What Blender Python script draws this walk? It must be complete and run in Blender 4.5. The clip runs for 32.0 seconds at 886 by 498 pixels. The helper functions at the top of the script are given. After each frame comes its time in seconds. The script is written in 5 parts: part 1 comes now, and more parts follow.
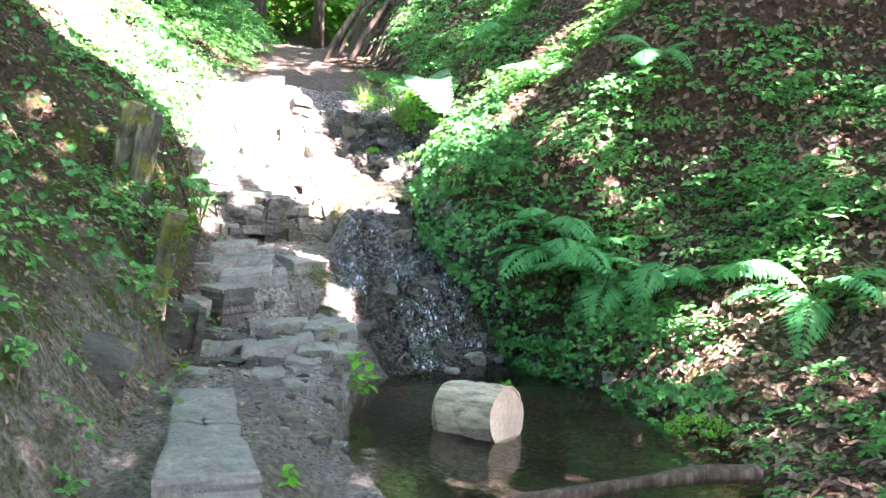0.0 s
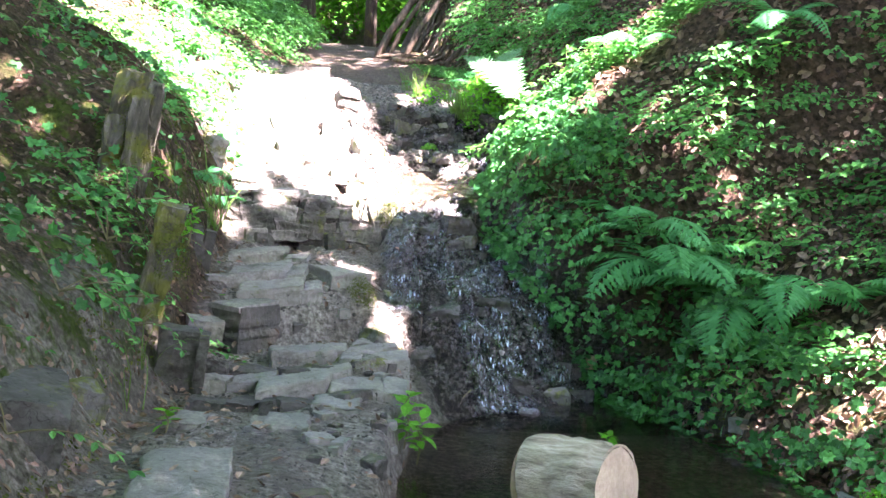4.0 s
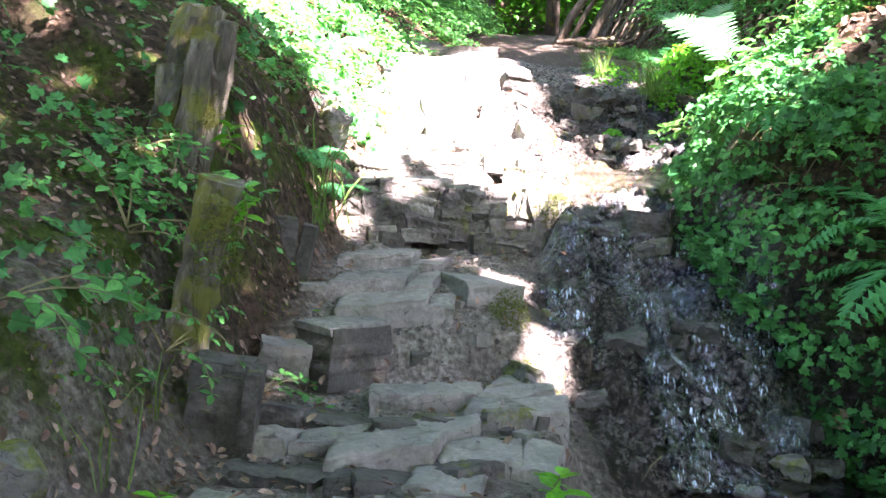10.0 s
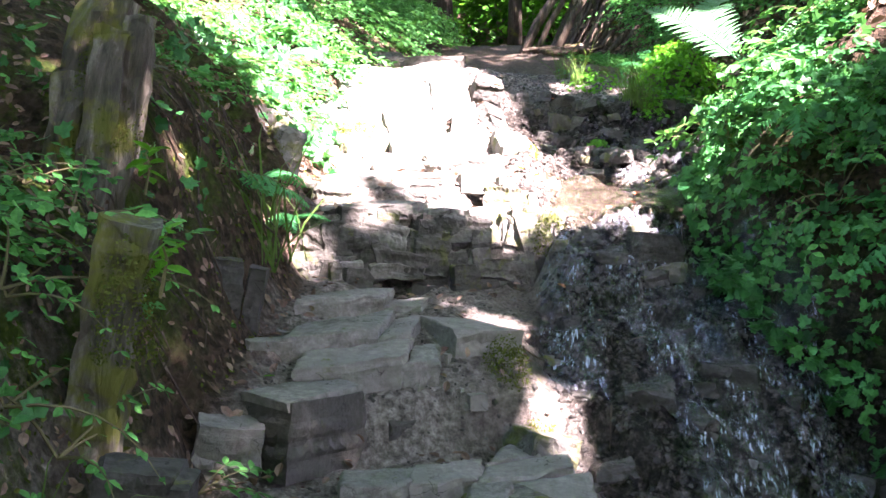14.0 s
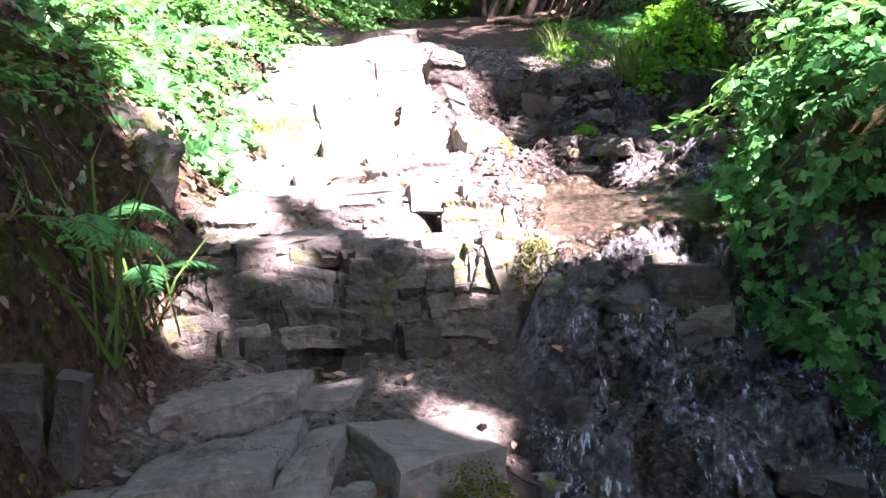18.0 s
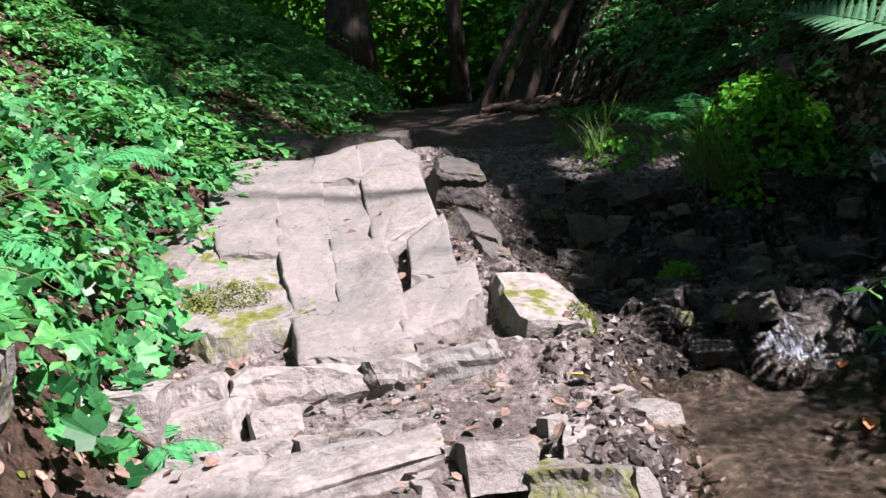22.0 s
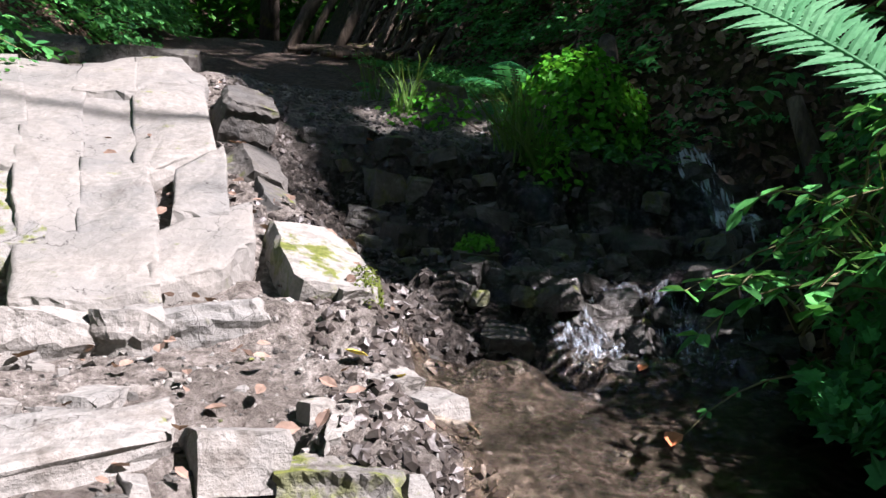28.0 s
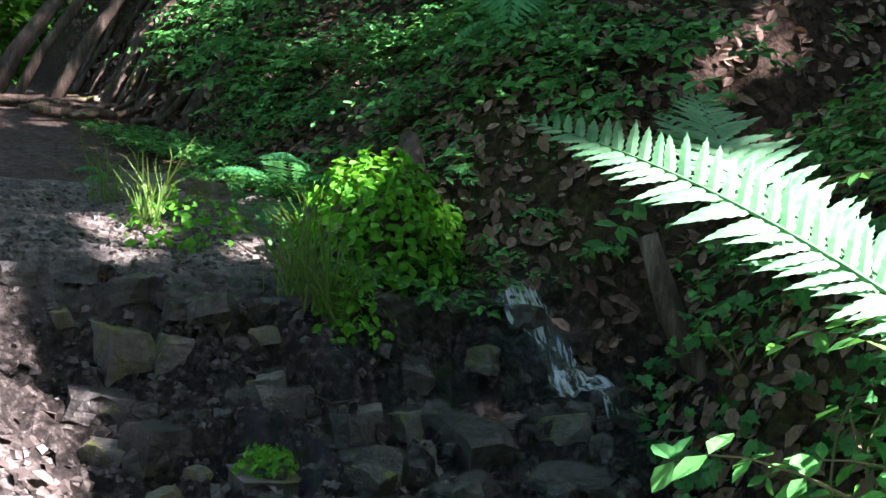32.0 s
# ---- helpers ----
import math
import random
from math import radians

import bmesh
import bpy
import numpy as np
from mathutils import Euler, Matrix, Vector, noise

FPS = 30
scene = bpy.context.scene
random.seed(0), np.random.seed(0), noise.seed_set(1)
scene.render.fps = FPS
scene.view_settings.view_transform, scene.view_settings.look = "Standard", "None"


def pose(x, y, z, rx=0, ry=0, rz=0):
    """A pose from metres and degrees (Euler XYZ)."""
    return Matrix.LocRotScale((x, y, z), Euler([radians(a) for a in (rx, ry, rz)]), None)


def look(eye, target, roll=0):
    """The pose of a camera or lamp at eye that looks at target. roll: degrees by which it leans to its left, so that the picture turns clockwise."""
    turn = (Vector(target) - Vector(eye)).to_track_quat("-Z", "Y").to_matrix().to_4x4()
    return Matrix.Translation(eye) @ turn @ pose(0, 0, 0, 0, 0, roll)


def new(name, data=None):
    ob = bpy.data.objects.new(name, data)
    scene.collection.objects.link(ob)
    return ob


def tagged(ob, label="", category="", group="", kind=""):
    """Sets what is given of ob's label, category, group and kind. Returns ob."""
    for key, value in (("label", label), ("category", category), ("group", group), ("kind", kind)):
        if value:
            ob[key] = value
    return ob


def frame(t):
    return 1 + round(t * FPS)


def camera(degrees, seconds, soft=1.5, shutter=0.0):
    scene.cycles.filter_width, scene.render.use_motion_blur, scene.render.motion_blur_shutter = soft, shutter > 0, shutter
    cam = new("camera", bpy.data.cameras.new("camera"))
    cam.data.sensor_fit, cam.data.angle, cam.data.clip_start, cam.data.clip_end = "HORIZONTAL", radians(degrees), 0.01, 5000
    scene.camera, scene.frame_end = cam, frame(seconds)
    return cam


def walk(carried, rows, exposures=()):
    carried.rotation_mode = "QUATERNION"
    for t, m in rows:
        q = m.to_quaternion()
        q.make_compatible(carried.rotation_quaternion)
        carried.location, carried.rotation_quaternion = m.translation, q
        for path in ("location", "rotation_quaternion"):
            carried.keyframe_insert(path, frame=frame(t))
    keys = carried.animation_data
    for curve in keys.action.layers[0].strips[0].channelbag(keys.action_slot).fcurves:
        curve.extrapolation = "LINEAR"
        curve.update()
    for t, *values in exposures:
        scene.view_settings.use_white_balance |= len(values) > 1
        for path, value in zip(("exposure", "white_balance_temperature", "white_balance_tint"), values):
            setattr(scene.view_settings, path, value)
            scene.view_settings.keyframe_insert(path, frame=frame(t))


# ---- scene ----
cam = camera(49.49, 32.0)
PATH = [
    (0.0, (0.000, 0.000, 1.700), (0.228, 1.982, 1.555), 2.92),
    (0.5, (0.108, 0.255, 1.690), (0.262, 2.246, 1.574), 2.16),
    (1.0, (0.062, 0.526, 1.679), (0.288, 2.510, 1.568), 2.99),
    (1.5, (0.008, 0.753, 1.676), (0.244, 2.734, 1.529), 3.13),
    (2.0, (0.073, 1.097, 1.628), (0.136, 3.089, 1.464), 3.22),
    (2.5, (0.148, 1.296, 1.646), (0.123, 3.289, 1.488), 3.55),
    (3.0, (0.110, 1.400, 1.665), (0.193, 3.392, 1.500), 3.73),
    (3.5, (0.062, 1.546, 1.594), (0.182, 3.537, 1.455), 2.99),
    (5.5, (0.241, 2.601, 1.298), (0.088, 4.594, 1.215), 0.73),
    (6.0, (0.349, 2.753, 1.305), (0.041, 4.727, 1.210), 0.36),
    (6.5, (0.367, 2.756, 1.303), (0.099, 4.735, 1.190), 0.01),
    (7.0, (0.475, 2.822, 1.320), (0.213, 4.800, 1.193), -0.32),
    (7.5, (0.521, 2.862, 1.312), (0.310, 4.846, 1.173), -0.04),
    (8.0, (0.494, 3.049, 1.319), (0.392, 5.041, 1.175), -0.18),
    (8.5, (0.512, 3.060, 1.315), (0.476, 5.056, 1.199), -0.97),
    (9.0, (0.512, 3.044, 1.305), (0.415, 5.039, 1.200), -0.86),
    (9.5, (0.358, 3.359, 1.271), (0.130, 5.341, 1.140), 0.87),
    (10.0, (0.251, 3.691, 1.307), (-0.036, 5.668, 1.213), 2.80),
    (10.5, (0.151, 3.852, 1.262), (-0.082, 5.838, 1.230), 2.82),
    (11.0, (0.190, 3.886, 1.257), (0.038, 5.880, 1.228), 2.70),
    (11.5, (0.238, 3.922, 1.288), (0.151, 5.919, 1.224), 4.29),
    (12.0, (0.174, 4.072, 1.325), (0.086, 6.070, 1.297), 3.66),
    (12.5, (0.019, 4.366, 1.367), (-0.168, 6.357, 1.396), 2.67),
    (13.0, (-0.004, 4.456, 1.378), (-0.303, 6.433, 1.406), 3.00),
    (13.5, (-0.014, 4.533, 1.375), (-0.312, 6.510, 1.382), 1.82),
    (14.0, (0.034, 4.613, 1.358), (-0.174, 6.601, 1.305), 0.64),
    (14.5, (0.027, 4.790, 1.379), (-0.225, 6.772, 1.285), 2.38),
    (16.5, (-0.056, 5.465, 1.463), (-0.215, 7.457, 1.368), -1.66),
    (17.0, (-0.021, 6.000, 1.570), (-0.078, 7.997, 1.479), -2.21),
    (17.5, (-0.052, 6.190, 1.598), (-0.107, 8.187, 1.508), -2.20),
    (18.0, (-0.001, 6.233, 1.587), (-0.157, 8.224, 1.491), -1.99),
    (18.5, (-0.118, 6.468, 1.650), (-0.335, 8.453, 1.527), 0.51),
    (19.0, (-0.150, 6.596, 1.769), (-0.380, 8.579, 1.653), -0.77),
    (19.5, (-0.128, 6.996, 1.709), (-0.419, 8.972, 1.617), -4.59),
    (20.0, (-0.090, 7.391, 1.820), (-0.427, 9.359, 1.697), -4.14),
    (20.5, (-0.253, 7.723, 1.843), (-0.615, 9.686, 1.726), -2.79),
    (21.0, (-0.369, 8.034, 1.993), (-0.688, 10.008, 1.939), -4.38),
    (21.5, (-0.373, 8.256, 2.046), (-0.604, 10.243, 2.052), -5.82),
    (22.0, (-0.389, 8.271, 2.094), (-0.477, 10.268, 2.155), -5.57),
    (22.5, (-0.377, 8.266, 2.100), (-0.315, 10.263, 2.169), -4.71),
    (23.0, (-0.388, 8.276, 2.104), (-0.289, 10.272, 2.172), -4.29),
    (23.5, (-0.382, 8.270, 2.106), (-0.295, 10.267, 2.174), -4.29),
    (24.0, (-0.375, 8.253, 2.112), (-0.284, 10.249, 2.198), -3.95),
    (24.5, (-0.375, 8.232, 2.126), (-0.256, 10.226, 2.236), -3.53),
    (25.0, (-0.379, 8.233, 2.122), (-0.205, 10.222, 2.233), -3.78),
    (25.5, (-0.369, 8.242, 2.109), (-0.088, 10.220, 2.194), -4.27),
    (27.5, (-0.279, 8.550, 2.106), (0.138, 10.506, 2.068), 0.83),
    (28.0, (-0.349, 8.779, 2.077), (-0.007, 10.749, 2.040), 1.62),
    (28.5, (-0.520, 9.092, 2.223), (-0.088, 11.043, 2.154), 1.53),
    (29.0, (-0.544, 9.262, 2.390), (0.049, 11.171, 2.334), 0.60),
    (29.5, (-0.451, 9.468, 2.400), (0.259, 11.337, 2.383), 1.24),
    (30.0, (-0.377, 9.596, 2.461), (0.380, 11.447, 2.423), 2.51),
    (30.5, (-0.322, 9.649, 2.498), (0.435, 11.500, 2.461), 2.78),
    (31.0, (-0.284, 9.693, 2.518), (0.536, 11.517, 2.506), 2.54),
    (31.5, (-0.257, 9.809, 2.519), (0.645, 11.594, 2.533), 1.84),
    (32.0, (-0.305, 9.961, 2.605), (0.566, 11.761, 2.642), 1.99),
]
# stops, white balance
EXPOSURES = [(t, e, k, m) for t, e, k, m in ((0, 5.6, 6600, 43), (3, 5.4, 6600, 43), (9, 5.2, 6600, 42), (14, 4.55, 6600, 43), (17, 4.1, 6650, 51), (19, 3.7, 6650, 54), (20, 3.1, 6500, 53), (21, 2.35, 6400, 45), (22, 1.8, 6200, 34), (23, 1.62, 6000, 32), (25.5, 1.68, 6000, 31),
                                             (27.5, 2.05, 6080, 28), (28, 2.05, 6080, 28), (29, 1.95, 6100, 31), (30.5, 2.95, 6200, 34), (32, 3.6, 6250, 36))]
walk(cam, [(t, look(e, g, r)) for t, e, g, r in PATH], EXPOSURES)

# ---- daylight: a clear sky and one sun, broken up by the crowns overhead ----
SUN = Vector((.53, -.42, .74)).normalized()
world = bpy.data.worlds.new("sky")
scene.world = world
world.use_nodes = True
wn = world.node_tree.nodes
sky = wn.new("ShaderNodeTexSky")
sky.sky_type, sky.sun_disc = "NISHITA", False
sky.sun_elevation, sky.sun_rotation = math.asin(SUN.z), math.atan2(SUN.x, SUN.y)
world.node_tree.links.new(sky.outputs[0], wn["Background"].inputs[0])
wn["Background"].inputs[1].default_value = .06
sun = new("sun", bpy.data.lights.new("sun", "SUN"))
sun.data.energy, sun.data.angle, sun.data.color = 5.0, radians(.6), (1, .95, .86)
sun.matrix_world = look((0, 0, 30), Vector((0, 0, 30)) - SUN)


# ---- materials ----
def nodes_of(name):
    m = bpy.data.materials.new(name)
    m.use_nodes = True
    t = m.node_tree
    return m, t.nodes, t.links, t.nodes["Principled BSDF"]


def noise_node(n, l, scale, detail=6, rough=.6, coords=None, kind="ShaderNodeTexNoise"):
    t = n.new(kind)
    t.inputs["Scale"].default_value = scale
    if kind == "ShaderNodeTexNoise":
        t.inputs["Detail"].default_value, t.inputs["Roughness"].default_value = detail, rough
    if coords is not None:
        l.new(coords, t.inputs["Vector"])
    return t


def ramp(n, l, value, stops):
    r = n.new("ShaderNodeValToRGB")
    e = r.color_ramp.elements
    while len(e) < len(stops):
        e.new(.5)
    for k, (at, c) in zip(e, stops):
        k.position, k.color = at, (*c, 1) if len(c) == 3 else (c[0], c[0], c[0], 1)
    l.new(value, r.inputs[0])
    return r.outputs[0]


def mix(n, l, fac, a, b, mode="MIX"):
    m = n.new("ShaderNodeMix")
    m.data_type, m.blend_type = "RGBA", mode
    for i, v in ((0, fac), (6, a), (7, b)):
        if hasattr(v, "is_linked"):
            l.new(v, m.inputs[i])
        else:
            m.inputs[i].default_value = v if i == 0 else (*v, 1)
    return m.outputs[2]


def bump(n, l, height_out, strength, distance, bsdf, before=None):
    b = n.new("ShaderNodeBump")
    b.inputs["Strength"].default_value, b.inputs["Distance"].default_value = strength, distance
    l.new(height_out, b.inputs["Height"])
    if before is not None:
        l.new(before, b.inputs["Normal"])
    l.new(b.outputs[0], bsdf.inputs["Normal"])
    return b.outputs[0]


def world_coords(n):
    return n.new("ShaderNodeNewGeometry").outputs["Position"]


def mat_ground():
    """Leaf mould, trodden mud, wet creek rock and moss, mixed by the plan's zones."""
    m, n, l, p = nodes_of("ground")
    co = world_coords(n)
    zone = n.new("ShaderNodeVertexColor")
    zone.layer_name = "zone"
    sep = n.new("ShaderNodeSeparateColor")
    l.new(zone.outputs[0], sep.inputs[0])
    big, fine = noise_node(n, l, 2.2, 5, .6, co), noise_node(n, l, 26, 8, .7, co)
    cell = noise_node(n, l, 30, coords=co, kind="ShaderNodeTexVoronoi")
    mould = ramp(n, l, fine.outputs[0], ((.25, (.009, .0065, .005)), (.5, (.042, .03, .022)), (.72, (.14, .1, .076))))
    mould = mix(n, l, ramp(n, l, cell.outputs["Color"], ((.3, (0,)), (.85, (.6,)))), mould, (.13, .085, .058))
    mud = ramp(n, l, fine.outputs[0], ((.32, (.04, .035, .03)), (.5, (.215, .196, .172)), (.68, (.45, .42, .38))))
    mud = mix(n, l, ramp(n, l, big.outputs[0], ((.42, (0,)), (.62, (.6,)))), mud, (.11, .095, .08))
    wet = ramp(n, l, fine.outputs[0], ((.3, (.005, .0045, .004)), (.5, (.026, .023, .02)), (.72, (.14, .125, .11))))
    col = mix(n, l, sep.outputs[0], mould, mud)
    col = mix(n, l, sep.outputs[1], col, wet)
    mossy = noise_node(n, l, 5, 6, .7, co)
    moss = ramp(n, l, fine.outputs[0], ((.3, (.02, .035, .008)), (.6, (.07, .11, .02)), (.8, (.14, .18, .04))))
    mfac = n.new("ShaderNodeMath")
    mfac.operation = "MULTIPLY"
    l.new(ramp(n, l, mossy.outputs[0], ((.45, (0,)), (.6, (1,)))), mfac.inputs[0])
    l.new(sep.outputs[2], mfac.inputs[1])
    col = mix(n, l, mfac.outputs[0], col, moss)
    l.new(col, p.inputs["Base Color"])
    r = n.new("ShaderNodeMapRange")
    l.new(sep.outputs[1], r.inputs[0])
    r.inputs[3].default_value, r.inputs[4].default_value = .85, .16
    l.new(r.outputs[0], p.inputs["Roughness"])
    sp = n.new("ShaderNodeMapRange")
    l.new(sep.outputs[1], sp.inputs[0])
    sp.inputs[3].default_value, sp.inputs[4].default_value = .1, .24
    l.new(sp.outputs[0], p.inputs["Specular IOR Level"])
    b = bump(n, l, cell.outputs["Distance"], .3, .03, p)
    mid = noise_node(n, l, 11, 6, .7, co)
    b = bump(n, l, mid.outputs[0], .7, .06, p, b)
    bump(n, l, fine.outputs[0], 1.0, .05, p, b)
    return m


def mat_slate(name, dark=1.0, moss=.3, wet=0.0, worn=0.0):
    """Grey-brown slate in thin beds, with cracks, dust and yellow-green moss on top."""
    m, n, l, p = nodes_of(name)
    tc = n.new("ShaderNodeTexCoord")
    info = n.new("ShaderNodeObjectInfo")
    co = world_coords(n)
    mp = n.new("ShaderNodeMapping")
    mp.inputs["Scale"].default_value = (1.2, 1.2, 14)
    l.new(tc.outputs["Object"], mp.inputs[0])
    beds = noise_node(n, l, 3, 6, .6, mp.outputs[0])
    fine, big = noise_node(n, l, 30, 8, .68, co), noise_node(n, l, 3.1, 4, .6, co)
    col = ramp(n, l, fine.outputs[0], ((.3, tuple((.085 + .12 * worn) * dark * c for c in (1, .965, .86))), (.48, (.265 * dark, .256 * dark, .23 * dark)), (.68, tuple((.46 - .08 * worn) * dark * c for c in (1, .97, .88)))))
    col = mix(n, l, ramp(n, l, big.outputs[0], ((.4, (0,)), (.62, (.75,)))), col, (.2 * dark, .205 * dark, .195 * dark))
    col = mix(n, l, ramp(n, l, beds.outputs[0], ((.35, (.3 - .28 * worn,)), (.5, (0,)))), col, (.14 * dark, .11 * dark, .085 * dark))
    soil = noise_node(n, l, 7, 7, .72, co)
    col = mix(n, l, ramp(n, l, soil.outputs[0], ((.47 + .1 * worn, (0,)), (.6 + .12 * worn, (.85 - .5 * wet - .35 * worn,)))), col, (.07 * dark, .056 * dark, .044 * dark))
    col = mix(n, l, ramp(n, l, info.outputs["Random"], ((0, (0,)), (1, (.35,)))), col, (.34 * dark, .32 * dark, .28 * dark))
    crack = n.new("ShaderNodeTexVoronoi")
    crack.feature = "DISTANCE_TO_EDGE"
    crack.inputs["Scale"].default_value = 5.5
    warp = n.new("ShaderNodeVectorMath")
    warp.operation = "MULTIPLY_ADD"
    wn3 = noise_node(n, l, 4, 4, .6, co)
    l.new(wn3.outputs["Color"], warp.inputs[0])
    warp.inputs[1].default_value = (.35, .35, .35)
    l.new(co, warp.inputs[2])
    l.new(warp.outputs[0], crack.inputs["Vector"])
    line = ramp(n, l, crack.outputs["Distance"], ((.0, (1,)), (.014, (0,))))
    gate = mix(n, l, ramp(n, l, big.outputs[0], ((.52, (0,)), (.6, (1,)))), (0, 0, 0), line)
    col = mix(n, l, gate, col, (.05 * dark, .045 * dark, .04 * dark))
    if moss:
        geo = n.new("ShaderNodeNewGeometry")
        sz = n.new("ShaderNodeSeparateXYZ")
        l.new(geo.outputs["Normal"], sz.inputs[0])
        mn = noise_node(n, l, 6.5, 6, .7, co)
        a = n.new("ShaderNodeMath")
        a.operation = "MULTIPLY"
        l.new(ramp(n, l, sz.outputs[2], ((0, (.6,)), (.9, (1,)))), a.inputs[0])
        l.new(ramp(n, l, mn.outputs[0], ((.68 - .3 * moss, (0,)), (.76 - .3 * moss, (1,)))), a.inputs[1])
        mc = ramp(n, l, fine.outputs[0], ((.3, (.04, .055, .01)), (.6, (.12, .135, .035)), (.8, (.22, .22, .075))))
        col = mix(n, l, a.outputs[0], col, mc)
    l.new(col, p.inputs["Base Color"])
    p.inputs["Roughness"].default_value = .8 - .6 * wet
    p.inputs["Specular IOR Level"].default_value = .12 + .3 * wet
    b = bump(n, l, beds.outputs[0], .5 - .48 * worn, .02, p)
    b = bump(n, l, crack.outputs["Distance"], .2 - .16 * worn, .02, p, b)
    mid = noise_node(n, l, 13, 6, .65, co)
    b = bump(n, l, mid.outputs[0], .8 - .3 * worn, .03, p, b)
    bump(n, l, fine.outputs[0], .7 - .45 * worn, .014, p, b)
    return m


def mat_leaf(name, a, b, glow=.35, rough=.45, spread="island", warm_by=.3):
    """A thin leaf: two shades from leaf to leaf, light through the blade."""
    m, n, l, p = nodes_of(name)
    rnd = n.new("ShaderNodeNewGeometry").outputs["Random Per Island"] if spread == "island" else n.new("ShaderNodeObjectInfo").outputs["Random"]
    co = world_coords(n)
    f = noise_node(n, l, 40, 3, .6, co)
    big = noise_node(n, l, 1.1, 3, .6, co)
    col = mix(n, l, rnd, a, b)
    col = mix(n, l, ramp(n, l, f.outputs[0], ((.35, (.5,)), (.6, (0,)))), col, tuple(c * .6 for c in a))
    col = mix(n, l, ramp(n, l, big.outputs[0], ((.35, (.45,)), (.65, (0,)))), col, tuple(c * .7 for c in a))
    l.new(col, p.inputs["Base Color"])
    p.inputs["Roughness"].default_value = rough
    p.inputs["Specular IOR Level"].default_value = .14
    if glow:
        tr = n.new("ShaderNodeBsdfTranslucent")
        warm = mix(n, l, warm_by, col, (min(1, b[0] * 1.9), min(1, b[1] * 1.5), b[2] * .7))
        l.new(warm, tr.inputs[0])
        ms = n.new("ShaderNodeMixShader")
        ms.inputs[0].default_value = glow
        l.new(p.outputs[0], ms.inputs[1])
        l.new(tr.outputs[0], ms.inputs[2])
        l.new(ms.outputs[0], n["Material Output"].inputs[0])
    return m


def mat_bark(name, a, b, moss=.0, scale=9, along=2):
    m, n, l, p = nodes_of(name)
    tc = n.new("ShaderNodeTexCoord")
    mp = n.new("ShaderNodeMapping")
    mp.inputs["Scale"].default_value = tuple(.18 if k == along else 1 for k in range(3))
    l.new(tc.outputs["Object"], mp.inputs[0])
    g = noise_node(n, l, scale * 2, 7, .7, mp.outputs[0])
    co = world_coords(n)
    col = ramp(n, l, g.outputs[0], ((.3, tuple(c * .35 for c in a)), (.5, a), (.7, b)))
    if moss:
        mn = noise_node(n, l, 4.5, 5, .65, co)
        col = mix(n, l, ramp(n, l, mn.outputs[0], ((.62 - .25 * moss, (0,)), (.72 - .25 * moss, (.9,)))), col, (.12, .13, .025))
    l.new(col, p.inputs["Base Color"])
    p.inputs["Roughness"].default_value = .85
    p.inputs["Specular IOR Level"].default_value = .15
    bump(n, l, g.outputs[0], .9, .03, p)
    return m


def mat_water(name, tint, ripple, scale, rough=.04):
    """Clear brown stream water."""
    m, n, l, p = nodes_of(name)
    p.inputs["Base Color"].default_value = (*tint, 1)
    p.inputs["Roughness"].default_value, p.inputs["IOR"].default_value = rough, 1.33
    p.inputs["Transmission Weight"].default_value = 1
    co = world_coords(n)
    w = noise_node(n, l, scale, 4, .6, co)
    bump(n, l, w.outputs[0], ripple, .03, p)
    return m


def mat_white_water(name, tint, lo, hi, most, scale, along):
    """Water torn into streaks: pale threads, some painted as glints, with clear gaps between them."""
    m, n, l, p = nodes_of(name)
    mp = n.new("ShaderNodeMapping")
    mp.inputs["Scale"].default_value = (1, along, along)
    l.new(world_coords(n), mp.inputs[0])
    s = noise_node(n, l, scale, 6, .75, mp.outputs[0])
    b = noise_node(n, l, 5, 3, .6, world_coords(n))
    p.inputs["Base Color"].default_value = (*tint, 1)
    p.inputs["Roughness"].default_value = .12
    bump(n, l, s.outputs[0], .8, .03, p)
    clear = n.new("ShaderNodeBsdfTransparent")
    both = n.new("ShaderNodeMath")
    both.operation = "MULTIPLY"
    l.new(ramp(n, l, s.outputs[0], ((lo, (0,)), (hi, (most,)))), both.inputs[0])
    l.new(ramp(n, l, b.outputs[0], ((.36, (.1,)), (.58, (1,)))), both.inputs[1])
    ms = n.new("ShaderNodeMixShader")
    l.new(both.outputs[0], ms.inputs[0])
    l.new(clear.outputs[0], ms.inputs[1])
    l.new(p.outputs[0], ms.inputs[2])
    l.new(ms.outputs[0], n["Material Output"].inputs[0])
    return m


def mat_plain(name, a, b, scale=20, rough=.8, bumps=.4):
    m, n, l, p = nodes_of(name)
    co = world_coords(n)
    f, g = noise_node(n, l, scale, 6, .7, co), noise_node(n, l, scale / 6, 4, .6, co)
    col = ramp(n, l, f.outputs[0], ((.3, a), (.7, b)))
    col = mix(n, l, ramp(n, l, g.outputs[0], ((.4, (0,)), (.65, (.5,)))), col, tuple(c * .6 for c in a))
    l.new(col, p.inputs["Base Color"])
    p.inputs["Roughness"].default_value = rough
    bump(n, l, f.outputs[0], bumps, .01, p)
    return m


